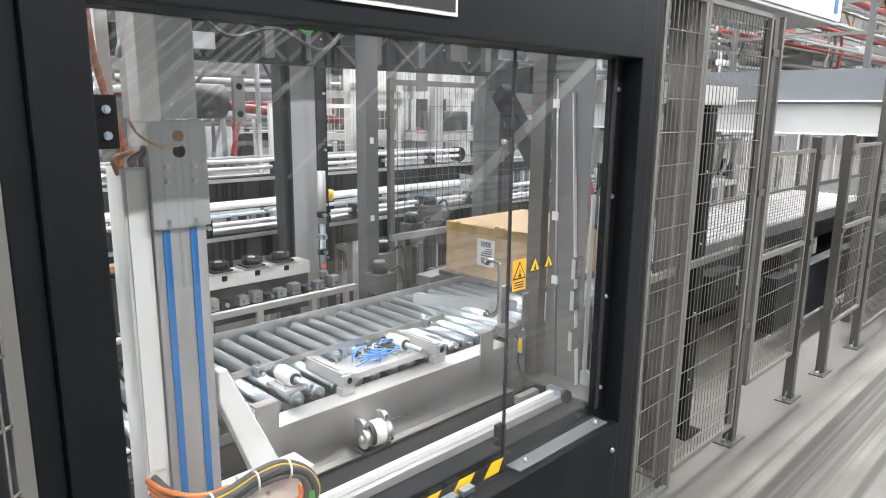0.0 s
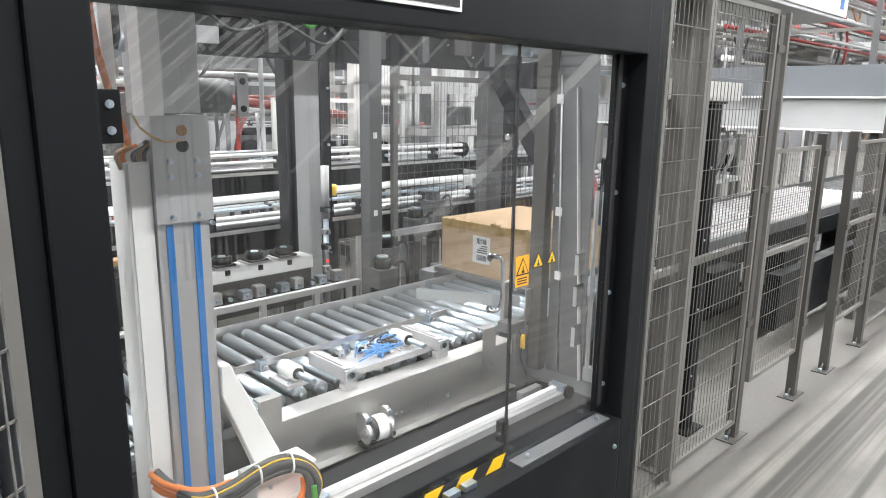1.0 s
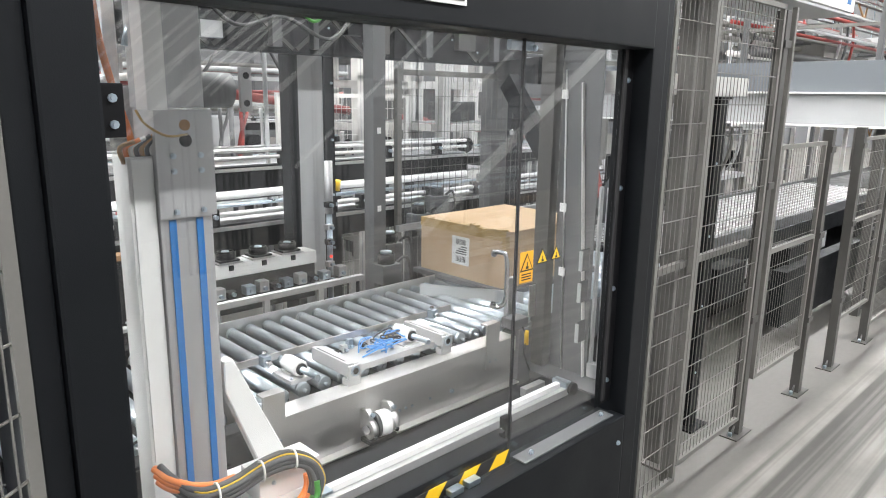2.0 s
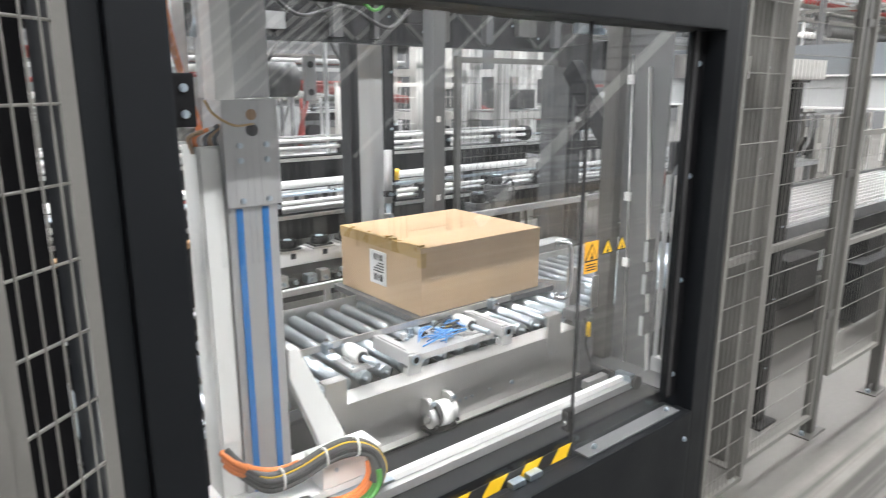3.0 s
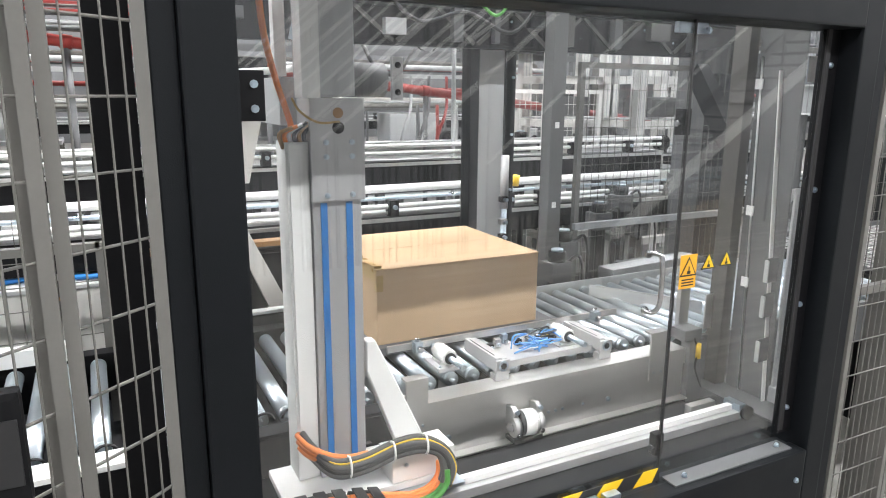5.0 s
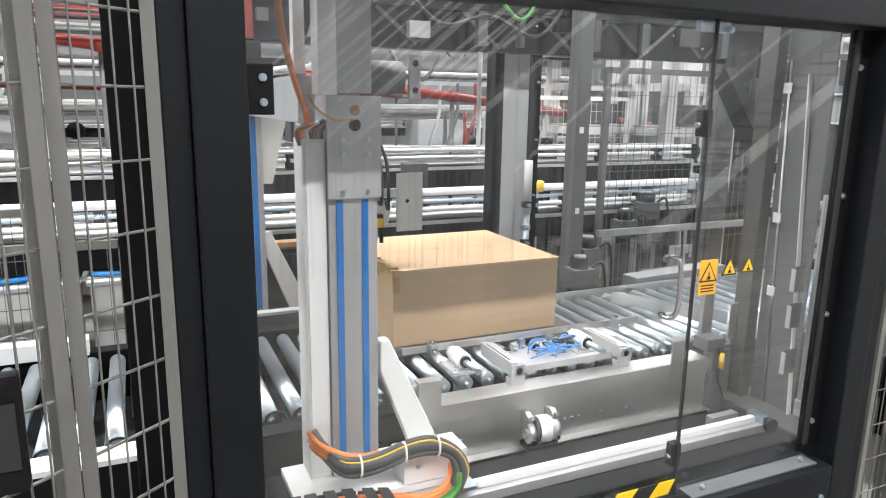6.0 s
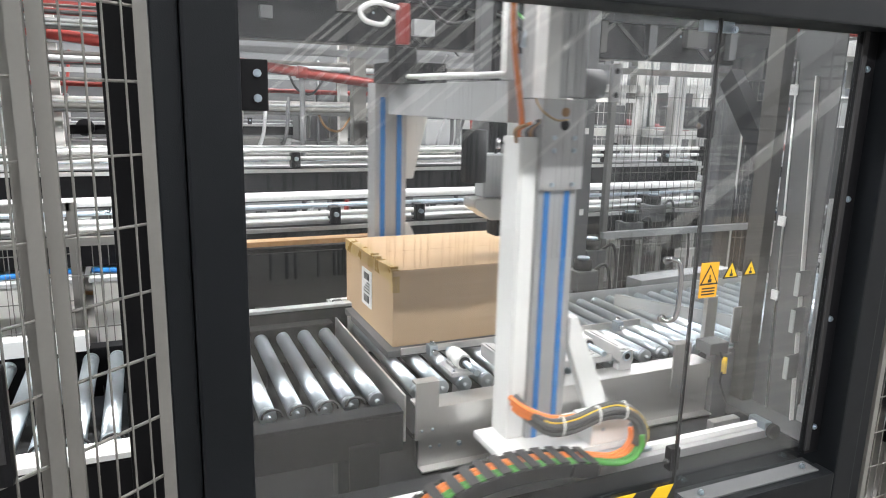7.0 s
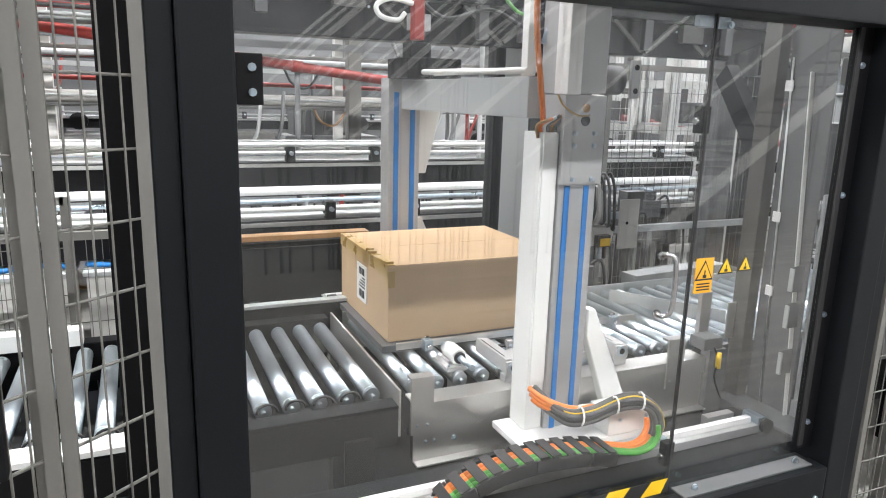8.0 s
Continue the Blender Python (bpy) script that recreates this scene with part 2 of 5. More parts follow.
# ---- setting ----
solid("floor", bx(B(), -14, 30, -12, 26, -0.3, 0.0), CONCRETE, "worn grey concrete hall floor with pale wheel tracks", "floor", kind="structure")
solid("wall_north", bx(B(), -14, 30, 26, 26.3, 0, 8), WALL, "pale panelled hall wall far behind the machines", "wall", kind="structure")
solid("wall_south", bx(B(), -14, 30, -12.3, -12, 0, 8), WALL, "pale panelled hall wall", "wall", kind="structure")
# Added out of view: sets how bright the window's and steel's reflections are.
solid("backdrop_wall", bx(B(), -8, 16, -5.2, -5.0, 0, 5.0), BACKDROP_GREY, "plain grey backdrop wall added out of view for the window to mirror", "wall", kind="structure")
solid("wall_west", bx(B(), -14.3, -14, -12, 26, 0, 8), WALL, "pale panelled hall wall", "wall", kind="structure")
solid("wall_east", bx(B(), 30, 30.3, -12, 26, 0, 8), WALL, "pale panelled hall wall", "wall", kind="structure")
solid("ceiling", bx(B(), -14, 30, -12, 26, 8, 8.3), ROOF, "grey roof deck of the hall", "ceiling", kind="structure")


def hall_lamp(at, length):
    x, y, z = at
    t = thing("ceiling_lamp", at, "long white strip lamp hung under the hall roof", "lamp", "hall lamps")
    part("housing", bx(B(), x - length / 2, x + length / 2, y - 0.09, y + 0.09, z + 0.02, z + 0.10, 0.01), WHITE, t)
    part("diffuser", bx(B(), x - length / 2, x + length / 2, y - 0.08, y + 0.08, z, z + 0.018), LAMP, t, "glowing white diffuser")
    for k in (-0.4, 0.4):
        part("hanger", tube(B(), [(x + k * length, y, z + 0.1), (x + k * length, y, 8.0)], 0.01, 6), ZINC, t)
    return t


lamp = hall_lamp((-6, -9.0, 6.2), 9.0)
for i in range(4):
    for j in range(6):
        if i or j:
            copy_thing(lamp, pose(-6 + 10.0 * i, -9.0 + 6.0 * j, 6.2))

# ---- machine frame ----
G = 1.36


def machine_frame():
    t = thing("machine_guard_frame", (1.8, G, 0), "dark anthracite painted steel guard frame of a packing machine", "machine frame")
    post = B()
    bx(post, 0.905, 1.0, 1.285, 1.40, 0, 2.3, 0.006)
    part("left_post", post, ANTHRACITE, t)
    part("left_side_panel", bx(B(), 0.858, 0.903, 1.30, 1.65, 0, 2.3, 0.004), ANTHRACITE, t)
    post = B()
    bx(post, 2.715, 2.80, 1.285, 1.42, 0, 2.3, 0.006)
    part("right_post", post, ANTHRACITE, t)
    part("right_side_panel", bx(B(), 2.802, 2.86, 1.30, 1.42, 0, 2.3, 0.004), ANTHRACITE, t)
    part("edge_flange", bx(B(), 2.655, 2.713, 1.352, 1.366, 0.546, 1.80, 0.002), BLACK, t)
    part("gasket", bx(B(), 2.650, 2.668, 1.346, 1.352, 0.56, 1.80), RUBBER, t)
    part("top_beam", bx(B(), 1.002, 2.713, 1.28, 1.42, 1.80, 2.15, 0.006), ANTHRACITE, t)
    part("lower_panel", bx(B(), 1.002, 2.70, 1.275, 1.34, 0.0, 0.515, 0.008), ANTHRACITE, t)
    part("sill", bx(B(), 1.002, 2.712, 1.342, 1.40, 0.0, 0.50, 0.003), ANTHRACITE, t)
    # The strip's grey also stands for light falling on the panel's top.
    part("lit_sill_strip", bx(B(), 2.16, 2.66, 1.300, 1.356, 0.516, 0.521, 0.001), MID_GREY, t, "narrow grey strip toned like the lit top of the panel")
    bar1 = B()
    bx(bar1, 0.94, 1.05, 2.95, 3.05, 0, 2.3, 0.004)
    part("rear_post", bar1, ANTHRACITE, t)
    part("rear_hood", bx(B(), 1.052, 4.2, 3.03, 3.05, 1.825, 2.36, 0.004), BLACK, t)
    part("rear_beam", bx(B(), 1.052, 4.2, 2.95, 3.029, 2.0, 2.05, 0.004), ANTHRACITE, t)
    part("rear_ledge", bx(B(), 1.052, 4.2, 3.005, 3.029, 1.826, 1.842, 0.002), ANTHRACITE, t)
    for k in range(10):
        x = 1.82 + 0.21 * k
        part("lattice_bar", bar(B(), (x, 3.0, 1.845 if k % 2 else 1.995), (x + 0.19, 3.0, 1.995 if k % 2 else 1.845), 0.012, 0.018), POST_GREY, t)
    for x, w, z, h, m in ((1.96, 0.10, 1.87, 0.07, LIGHT_GREY), (2.30, 0.05, 1.85, 0.16, MID_GREY), (2.52, 0.03, 1.85, 0.30, MID_GREY), (2.72, 0.10, 1.93, 0.05, ANTHRACITE), (2.95, 0.04, 1.85, 0.3, POST_GREY),
                          (3.25, 0.05, 1.85, 0.3, MID_GREY), (3.50, 0.14, 1.90, 0.09, POST_GREY), (3.80, 0.05, 1.85, 0.3, MID_GREY), (1.62, 0.14, 1.95, 0.06, POST_GREY), (1.30, 0.05, 1.90, 0.05, MID_GREY)):
        part("hood_box", bx(B(), x, x + w, 2.958, 2.999, z, z + h, 0.003), m, t)
    for k in range(14):
        part("rivet", disc(B(), (1.15 + 0.215 * k, 3.029, 1.90 + 0.06 * ((k * 7) % 4)), (0, -1, 0), 0.006, 0.004, 8), ZINC, t)
    part("hood_cable", tube(B(), curve_pts([(1.9, 2.94, 2.1), (2.1, 2.93, 1.93), (2.35, 2.94, 1.98), (2.6, 2.93, 1.90), (2.8, 2.94, 2.1)], 6), 0.009, 6), RUBBER, t)
    part("hood_cable", tube(B(), curve_pts([(2.35, 2.93, 2.1), (2.5, 2.92, 1.97), (2.62, 2.92, 2.1)], 6), 0.008, 6), GREEN, t)
    part("side_beam", bx(B(), 2.86, 2.96, 1.425, 2.945, 2.12, 2.22, 0.004), ANTHRACITE, t)
    part("side_beam", bx(B(), 0.86, 0.96, 1.425, 2.945, 2.12, 2.22, 0.004), ANTHRACITE, t)
    part("side_sill", bx(B(), 2.80, 2.95, 1.45, 2.2, 0.46, 0.50, 0.003), MID_GREY, t)
    for z in (1.70, 1.34, 0.982, 0.635):
        share("bolt", BOLT, t, (2.679, 1.352, z))
    for z in (0.42, 0.16):
        share("bolt", BOLT, t, (2.66, 1.275, z))
    for x in (2.22, 2.62):
        share("bolt", BOLT, t, (x, 1.330, 0.526))
    # dark bracket on the post with two bolts
    br = part("hinge_bracket", bx(B(), 1.0, 1.057, 1.352, 1.362, 1.559, 1.652, 0.003), BLACK, t)
    for z in (1.627, 1.582):
        share("bolt", BOLT, br, (1.037, 1.352, z)).scale = (0.85, 0.85, 0.85)
    return t


machine_frame()


def window():
    t = thing("sliding_window", (1.8, G, 0.5), "large clear polycarbonate guard window with a dark seam", "window")
    a = part("pane", bx(B(), 1.002, 2.146, G, G + 0.006, 0.502, 1.80), GLASS, t)
    b = part("pane", bx(B(), 2.152, 2.655, G, G + 0.006, 0.502, 1.80), GLASS, t)
    a.visible_shadow = b.visible_shadow = False
    part("seam", bx(B(), 2.1465, 2.1515, G - 0.002, G + 0.008, 0.502, 1.80), RUBBER, t)
    # bow handle
    h = curve_pts([(2.045, 1.358, 1.205), (2.052, 1.342, 1.208), (2.066, 1.330, 1.195), (2.070, 1.328, 1.13), (2.068, 1.330, 1.065), (2.056, 1.342, 1.045), (2.045, 1.358, 1.048)])
    hd = part("handle", tube(B(), h, 0.0068, 10), CHROME, t, "chrome bow handle")
    for z in (1.203, 1.048):
        part("foot", disc(B(), (2.045, 1.36, z), (0, -1, 0), 0.011, 0.006, 12), CHROME, hd)
    # clamps on the seam
    for z in (1.545, 0.62):
        c = part("clamp", bx(B(), 2.135, 2.168, 1.367, 1.392, z - 0.034, z + 0.034, 0.003), BLACK, t)
        part("knob", disc(B(), (2.134, 1.375, z - 0.004), (-1, 0, 0), 0.008, 0.012, 12), CHROME, c)
    c = part("clamp", bx(B(), 2.10, 2.20, 1.367, 1.385, 1.768, 1.795, 0.003), ZINC, t)
    share("bolt", BOLT, t, (2.19, 1.359, 1.775))
    return t


window()


def warn_label(x, z, w, tall):
    t = thing("warning_label", (x + w / 2, G - 0.001, z), "orange warning label with a black triangle on the window", "label", "warning labels")
    if tall:
        part("backing", bx(B(), x, x + w, G - 0.0012, G - 0.0002, z, z + w * 1.55), SIGN_ORANGE, t)
        z += w * 0.52
    def tri(s, d, mat, nm):
        c, m = x + w / 2, z + w * 0.40
        o = [(c + s * w * 0.52, m - s * w * 0.36), (c - s * w * 0.52, m - s * w * 0.36), (c, m + s * w * 0.56)]
        return part(nm, prism(B(), o, G - d, G - d + 0.0005), mat, t)
    tri(0.98, 0.0022, INK, "border")
    tri(0.76, 0.0032, SIGN_ORANGE if tall else YELLOW, "field")
    sym = B()
    bx(sym, x + w * 0.40, x + w * 0.60, G - 0.0042, G - 0.0036, z + w * 0.16, z + w * 0.30)
    bx(sym, x + w * 0.47, x + w * 0.53, G - 0.0042, G - 0.0036, z + w * 0.305, z + w * 0.50)
    part("symbol", sym, INK, t)
    if tall:
        box2 = B()
        for k in range(3):
            bx(box2, x + w * 0.14, x + w * 0.86, G - 0.0022, G - 0.0014, z - w * (0.14 + 0.13 * k), z - w * (0.08 + 0.13 * k))
        part("text_bar", box2, INK, t)


warn_label(2.165, 1.090, 0.062, True)
warn_label(2.243, 1.135, 0.055, False)
warn_label(2.315, 1.138, 0.050, False)


def hazard_tape():
    t = thing("hazard_tape", (1.9, 1.358, 0.50), "yellow and black striped hazard tape below the window", "tape")
    x0, x1, w = 1.62, 2.146, 0.072
    n = 0
    x = x0
    while x < x1 - 0.01:
        e = min(x + w, x1)
        o = [(x, 0.510), (e, 0.510), (min(e + 0.035, x1), 0.552), (min(x + 0.035, x1), 0.552)]
        part("stripe", prism(B(), o, 1.3575, 1.3588), YELLOW if n % 2 == 0 else INK, t)
        x, n = e, n + 1
    for x in (1.93, 1.86):
        part("latch", bx(B(), x, x + 0.05, 1.325, 1.352, 0.516, 0.535, 0.003), ZINC, t)


hazard_tape()


def machine_sign():
    t = thing("machine_sign", (1.5, 1.278, 1.84), "black sign with a white border on the top beam", "sign")
    part("border", bx(B(), 1.10, 1.823, 1.272, 1.279, 1.846, 2.10, 0.001), WHITE, t)
    part("face", bx(B(), 1.11, 1.813, 1.2695, 1.2715, 1.856, 2.09), INK, t)


machine_sign()


# ---- conveyors ----
roller_bm = tube(B(), [(0, 0.03, 0), (0, 0.70, 0)], 0.0255, 18)
tube(roller_bm, [(0, 0.012, 0), (0, 0.715, 0)], 0.008, 8)
for dy in (0.045, 0.685):
    tube(roller_bm, [(0, dy - 0.004, 0), (0, dy + 0.004, 0)], 0.0262, 18)
ROLLER = mesh_of("roller", roller_bm, GALV)
ROLL_Z = 0.673


def infeed_conveyor():
    t = thing("roller_conveyor", (2.3, 2.25, 0), "steel roller conveyor with a polished side plate", "conveyor")
    x = 1.60
    while x < 4.3:
        share("roller", ROLLER, t, (x, 1.905, ROLL_Z))
        x += 0.083
    side = B()
    bx(side, 1.56, 2.72, 1.826, 1.832, 0.47, 0.606, 0.001)
    bx(side, 1.56, 2.72, 1.79, 1.825, 0.47, 0.475, 0.001)
    lip = B()
    bx(lip, 1.56, 2.72, 1.818, 1.824, 0.607, 0.668, 0.001)
    bx(lip, 1.56, 2.72, 1.8245, 1.905, 0.662, 0.668, 0.001)
    part("top_channel", lip, STEEL, t, "folded stainless top channel")
    for x in (1.66, 2.0, 2.3, 2.5):
        part("weld_plate", bx(B(), x, x + 0.04, 1.8245, 1.8258, 0.590, 0.606), STEEL, t)
    part("side_plate", side, STEEL, t, "brushed stainless side plate")
    part("side_plate", bx(B(), 1.56, 4.3, 2.625, 2.632, 0.50, 0.72, 0.001), STEEL, t)
    part("side_plate", bx(B(), 2.75, 4.3, 1.85, 1.87, 0.50, 0.69, 0.001), MID_GREY, t)
    for x in (1.698, 2.354):
        share("bolt", BOLT, t, (x, 1.826, 0.531))
    for x in (1.60, 1.63, 2.06, 2.09, 2.12, 2.15, 2.24):
        share("bolt", BOLT, t, (x, 1.826, 0.535)).scale = (0.6, 0.6, 0.6)
    for x0 in (1.545, 2.535):
        up = B()
        bx(up, x0, x0 + 0.075, 1.812, 1.820, 0.57, 0.757, 0.001)
        bx(up, x0, x0 + 0.075, 1.821, 1.85, 0.749, 0.757, 0.001)
        b = part("end_bracket", up, STEEL, t)
        for dx in (0.02, 0.055):
            share("bolt", BOLT, b, (x0 + dx, 1.812, 0.60)).scale = (0.5, 0.5, 0.5)
    # drive motor under the plate
    d = part("drum_motor", tube(B(), [(1.952, 1.782, 0.545), (1.990, 1.776, 0.545)], 0.044, 28), WHITE, t, "white drum motor wheel")
    part("rim", tube(B(), [(1.938, 1.784, 0.545), (1.9515, 1.782, 0.545)], 0.042, 24), RUBBER, d)
    part("rim", tube(B(), [(1.9905, 1.776, 0.545), (1.998, 1.775, 0.545)], 0.041, 24), ALU, d)
    for x, r in ((1.912, 0.034), (2.004, 0.034)):
        cl = B()
        tube(cl, [(x, 1.780, 0.538), (x + 0.022, 1.778, 0.538)], r, 20)
        tube(cl, [(x + 0.002, 1.795, 0.582), (x + 0.020, 1.793, 0.582)], 0.022, 16)
        bx(cl, x + 0.002, x + 0.020, 1.79, 1.8255, 0.525, 0.60, 0.003)
        cl = part("clamp", cl, ALU, d, "rounded cast clamp")
        part("clamp_screw", disc(B(), (x + 0.011, 1.772, 0.592), (0, -1, 0.3), 0.008, 0.010, 8), ZINC, cl)
        part("boss", disc(B(), (x - 0.0005, 1.778, 0.540), (-1, -0.2, 0), 0.016, 0.010, 14), CHROME, cl)
        part("boss", disc(B(), (x + 0.008, 1.765, 0.520), (0, -1, 0), 0.008, 0.022, 10), CHROME, cl)
    part("bracket", bx(B(), 1.915, 2.03, 1.768, 1.8255, 0.478, 0.494, 0.004), BLACK, d)
    bed = B()
    bx(bed, 1.56, 4.3, 1.88, 2.62, 0.54, 0.56)
    part("drip_tray", bed, BLACK, t)
    for x in (1.62, 2.65, 4.1):
        for y in (1.95, 2.55):
            part("leg", bx(B(), x, x + 0.06, y, y + 0.06, 0, 0.54, 0.003), ANTHRACITE, t)
    return t


infeed_conveyor()


def outfeed_conveyor():
    t = thing("roller_conveyor", (0.9, 2.25, 0), "outfeed roller conveyor with a black side frame", "conveyor")
    x = 1.455
    while x > -0.9:
        share("roller", ROLLER, t, (x, 1.885, ROLL_Z))
        x -= 0.083
    fr = B()
    bx(fr, -0.9, 1.50, 1.80, 1.862, 0.555, 0.672, 0.004)
    part("side_frame", fr, BLACK, t)
    part("top_rail", bx(B(), -0.9, 1.50, 1.80, 1.862, 0.673, 0.683, 0.001), ANTHRACITE, t)
    part("white_ledge", bx(B(), -0.9, 0.80, 1.79, 1.872, 0.684, 0.700, 0.002), WHITE, t, "white ledge")
    part("white_guide", bx(B(), -0.9, 0.62, 2.60, 2.66, 0.701, 0.760, 0.003), WHITE, t, "white guide rail")
    part("side_frame", bx(B(), -0.9, 1.50, 2.625, 2.69, 0.555, 0.70, 0.004), BLACK, t)
    part("chain_cover", bx(B(), -0.9, 1.50, 1.864, 1.884, 0.60, 0.668, 0.002), RUBBER, t)
    for x in np.arange(-0.86, 1.46, 0.083):
        part("belt", tube(B(), [(x + 0.03 * math.cos(a), 1.90, ROLL_Z + 0.004 + 0.026 * math.sin(a)) for a in np.linspace(0, math.pi, 9)], 0.004, 5), RUBBER, t)
    for x in (-0.6, 0.5, 1.3):
        for y in (1.80, 2.63):
            part("leg", bx(B(), x, x + 0.06, y, y + 0.06, 0, 0.553, 0.003), ANTHRACITE, t)
    foot = B()
    bx(foot, 1.33, 1.42, 1.78, 1.798, 0.46, 0.60, 0.003)
    part("support_foot", foot, BLACK, t)
    return t


outfeed_conveyor()


# Base deck of the machine; its black fills the space under the conveyors.
def base_deck():
    t = thing("base_deck", (1.9, 2.3, 0), "black painted machine base deck under the conveyors", "tray")
    part("deck", bx(B(), -0.9, 3.0, 1.79, 2.95, 0.36, 0.385, 0.003), ANTHRACITE, t)
    part("skirt", bx(B(), -0.9, 1.005, 1.72, 1.788, 0.02, 0.40, 0.004), BLACK, t)
    part("rear_skirt", bx(B(), -0.9, 3.0, 2.952, 2.97, 0.02, 0.50, 0.003), BLACK, t)
    part("side_wall", bx(B(), 2.86, 2.90, 1.90, 2.94, 0.386, 0.50, 0.003), MID_GREY, t)
    for x in (-0.6, 1.2, 2.8):
        part("foot", disc(B(), (x, 2.3, 0.0), (0, 0, 1), 0.05, 0.36, 12), RUBBER, t)


base_deck()

solid("divider_plate", bx(B(), 1.516, 1.523, 1.84, 2.66, 0.56, 0.712, 0.001), STEEL, "steel divider plate between two conveyors", "plate", at=(1.52, 2.2, 0.56))


# ---- pusher with air cylinders on the near side ----
def pusher():
    t = thing("pneumatic_pusher", (2.1, 2.0, 0.66), "aluminium pneumatic pusher with blue air hoses beside the rollers", "machine part")
    part("push_bar", bx(B(), 1.60, 2.61, 2.095, 2.103, 0.738, 0.762, 0.001), STEEL, t, "long thin steel bar")
    for x in (1.69, 2.47):
        k = part("bar_clamp", bx(B(), x, x + 0.03, 2.06, 2.0945, 0.735, 0.772, 0.003), ZINC, t)
        part("knob", disc(B(), (x + 0.015, 2.06, 0.752), (0, -1, 0), 0.010, 0.018, 10), CHROME, k)
        part("knob", disc(B(), (x + 0.015, 2.08, 0.7725), (0, 0, 1), 0.008, 0.012, 8), CHROME, k)
    for x in (1.775, 2.27):
        c = part("guide_bush", tube(B(), [(x, 2.055, 0.738), (x, 1.965, 0.738)], 0.029, 6), WHITE, t, "white six-sided guide bush")
        part("collar", tube(B(), [(x, 1.9645, 0.738), (x, 1.958, 0.738)], 0.020, 16), RUBBER, c)
        part("shaft", tube(B(), [(x, 2.10, 0.738), (x, 1.868, 0.738)], 0.0105, 14), ZINC, c)
        seat = B()
        bx(seat, x - 0.050, x + 0.045, 1.950, 2.07, 0.697, 0.7115, 0.003)
        bx(seat, x - 0.030, x + 0.030, 1.985, 2.045, 0.7115, 0.722, 0.002)
        part("saddle", seat, PALE_ALU, c)
        part("leg", bx(B(), x - 0.012, x + 0.012, 1.952, 2.03, 0.60, 0.6965, 0.002), PALE_ALU, c)
        for dx in (-0.037, 0.034):
            share("bolt", BOLT, c, (x + dx, 1.965, 0.7118), (-90, 0, 0)).scale = (0.6, 0.6, 0.6)
    for x in (1.90, 2.34):
        c = part("end_block", bx(B(), x, x + 0.022, 1.872, 2.092, 0.700, 0.748, 0.003), PALE_ALU, t)
        part("twin_block", bx(B(), x + 0.0235, x + 0.047, 1.872, 2.092, 0.700, 0.744, 0.003), PALE_ALU, c)
        part("slot", bx(B(), x + 0.008, x + 0.012, 1.90, 2.07, 0.7481, 0.7486), BLACK, c)
        part("end_face", bx(B(), x - 0.004, x + 0.050, 1.862, 1.8715, 0.694, 0.742, 0.003), PALE_ALU, c)
        part("ring", disc(B(), (x + 0.023, 1.862, 0.722), (0, -1, 0), 0.019, 0.004, 16), ZINC, c)
        part("bore", disc(B(), (x + 0.023, 1.858, 0.722), (0, -1, 0), 0.012, 0.001, 6), BLACK, c)
        part("mount", bx(B(), x - 0.004, x + 0.050, 1.866, 1.900, 0.6685, 0.6935, 0.002), PALE_ALU, c)
    part("hose_tray", bx(B(), 1.9485, 2.3385, 1.915, 2.085, 0.698, 0.706, 0.001), PALE_ALU, t, "flat aluminium tray")
    part("tray_edge", bx(B(), 1.9485, 2.3355, 1.908, 1.9145, 0.690, 0.714, 0.001), PALE_ALU, t)
    for x in (2.0, 2.08, 2.17, 2.25):
        part("cylinder", tube(B(), [(x, 1.92, 0.684), (x, 2.08, 0.684)], 0.012, 12), ZINC, t)
    rnd = random.Random(5)
    for k in range(10):
        x, y = rnd.uniform(2.02, 2.20), rnd.uniform(1.94, 2.02)
        c = [(x, y, 0.712)]
        for j in range(4):
            c.append((x + rnd.uniform(-0.03, 0.12), y + rnd.uniform(-0.03, 0.05), 0.722 + rnd.uniform(0.0, 0.035)))
        c.append((x + rnd.uniform(0.04, 0.13), y + 0.03, 0.712))
        part("air_hose", tube(B(), curve_pts(c, 5), 0.0030, 6), (HOSE_BLUE, HOSE_BLUE, RUBBER, HOSE_BLUE, CABLE_GREY)[k % 5], t)
    for k in range(9):
        x, y = 1.97 + 0.04 * k, 2.035 + 0.018 * (k % 3)
        f = part("fitting", bx(B(), x, x + 0.022, y, y + 0.022, 0.707, 0.728 + 0.008 * (k % 3), 0.003), (BLACK, PALE_ALU, ZINC, BLACK, WHITE, ZINC, YELLOW, BLACK, ALU)[k], t)
        part("nut", disc(B(), (x + 0.011, y, 0.718), (0, -1, 0), 0.006, 0.012, 8), ZINC, f)


pusher()


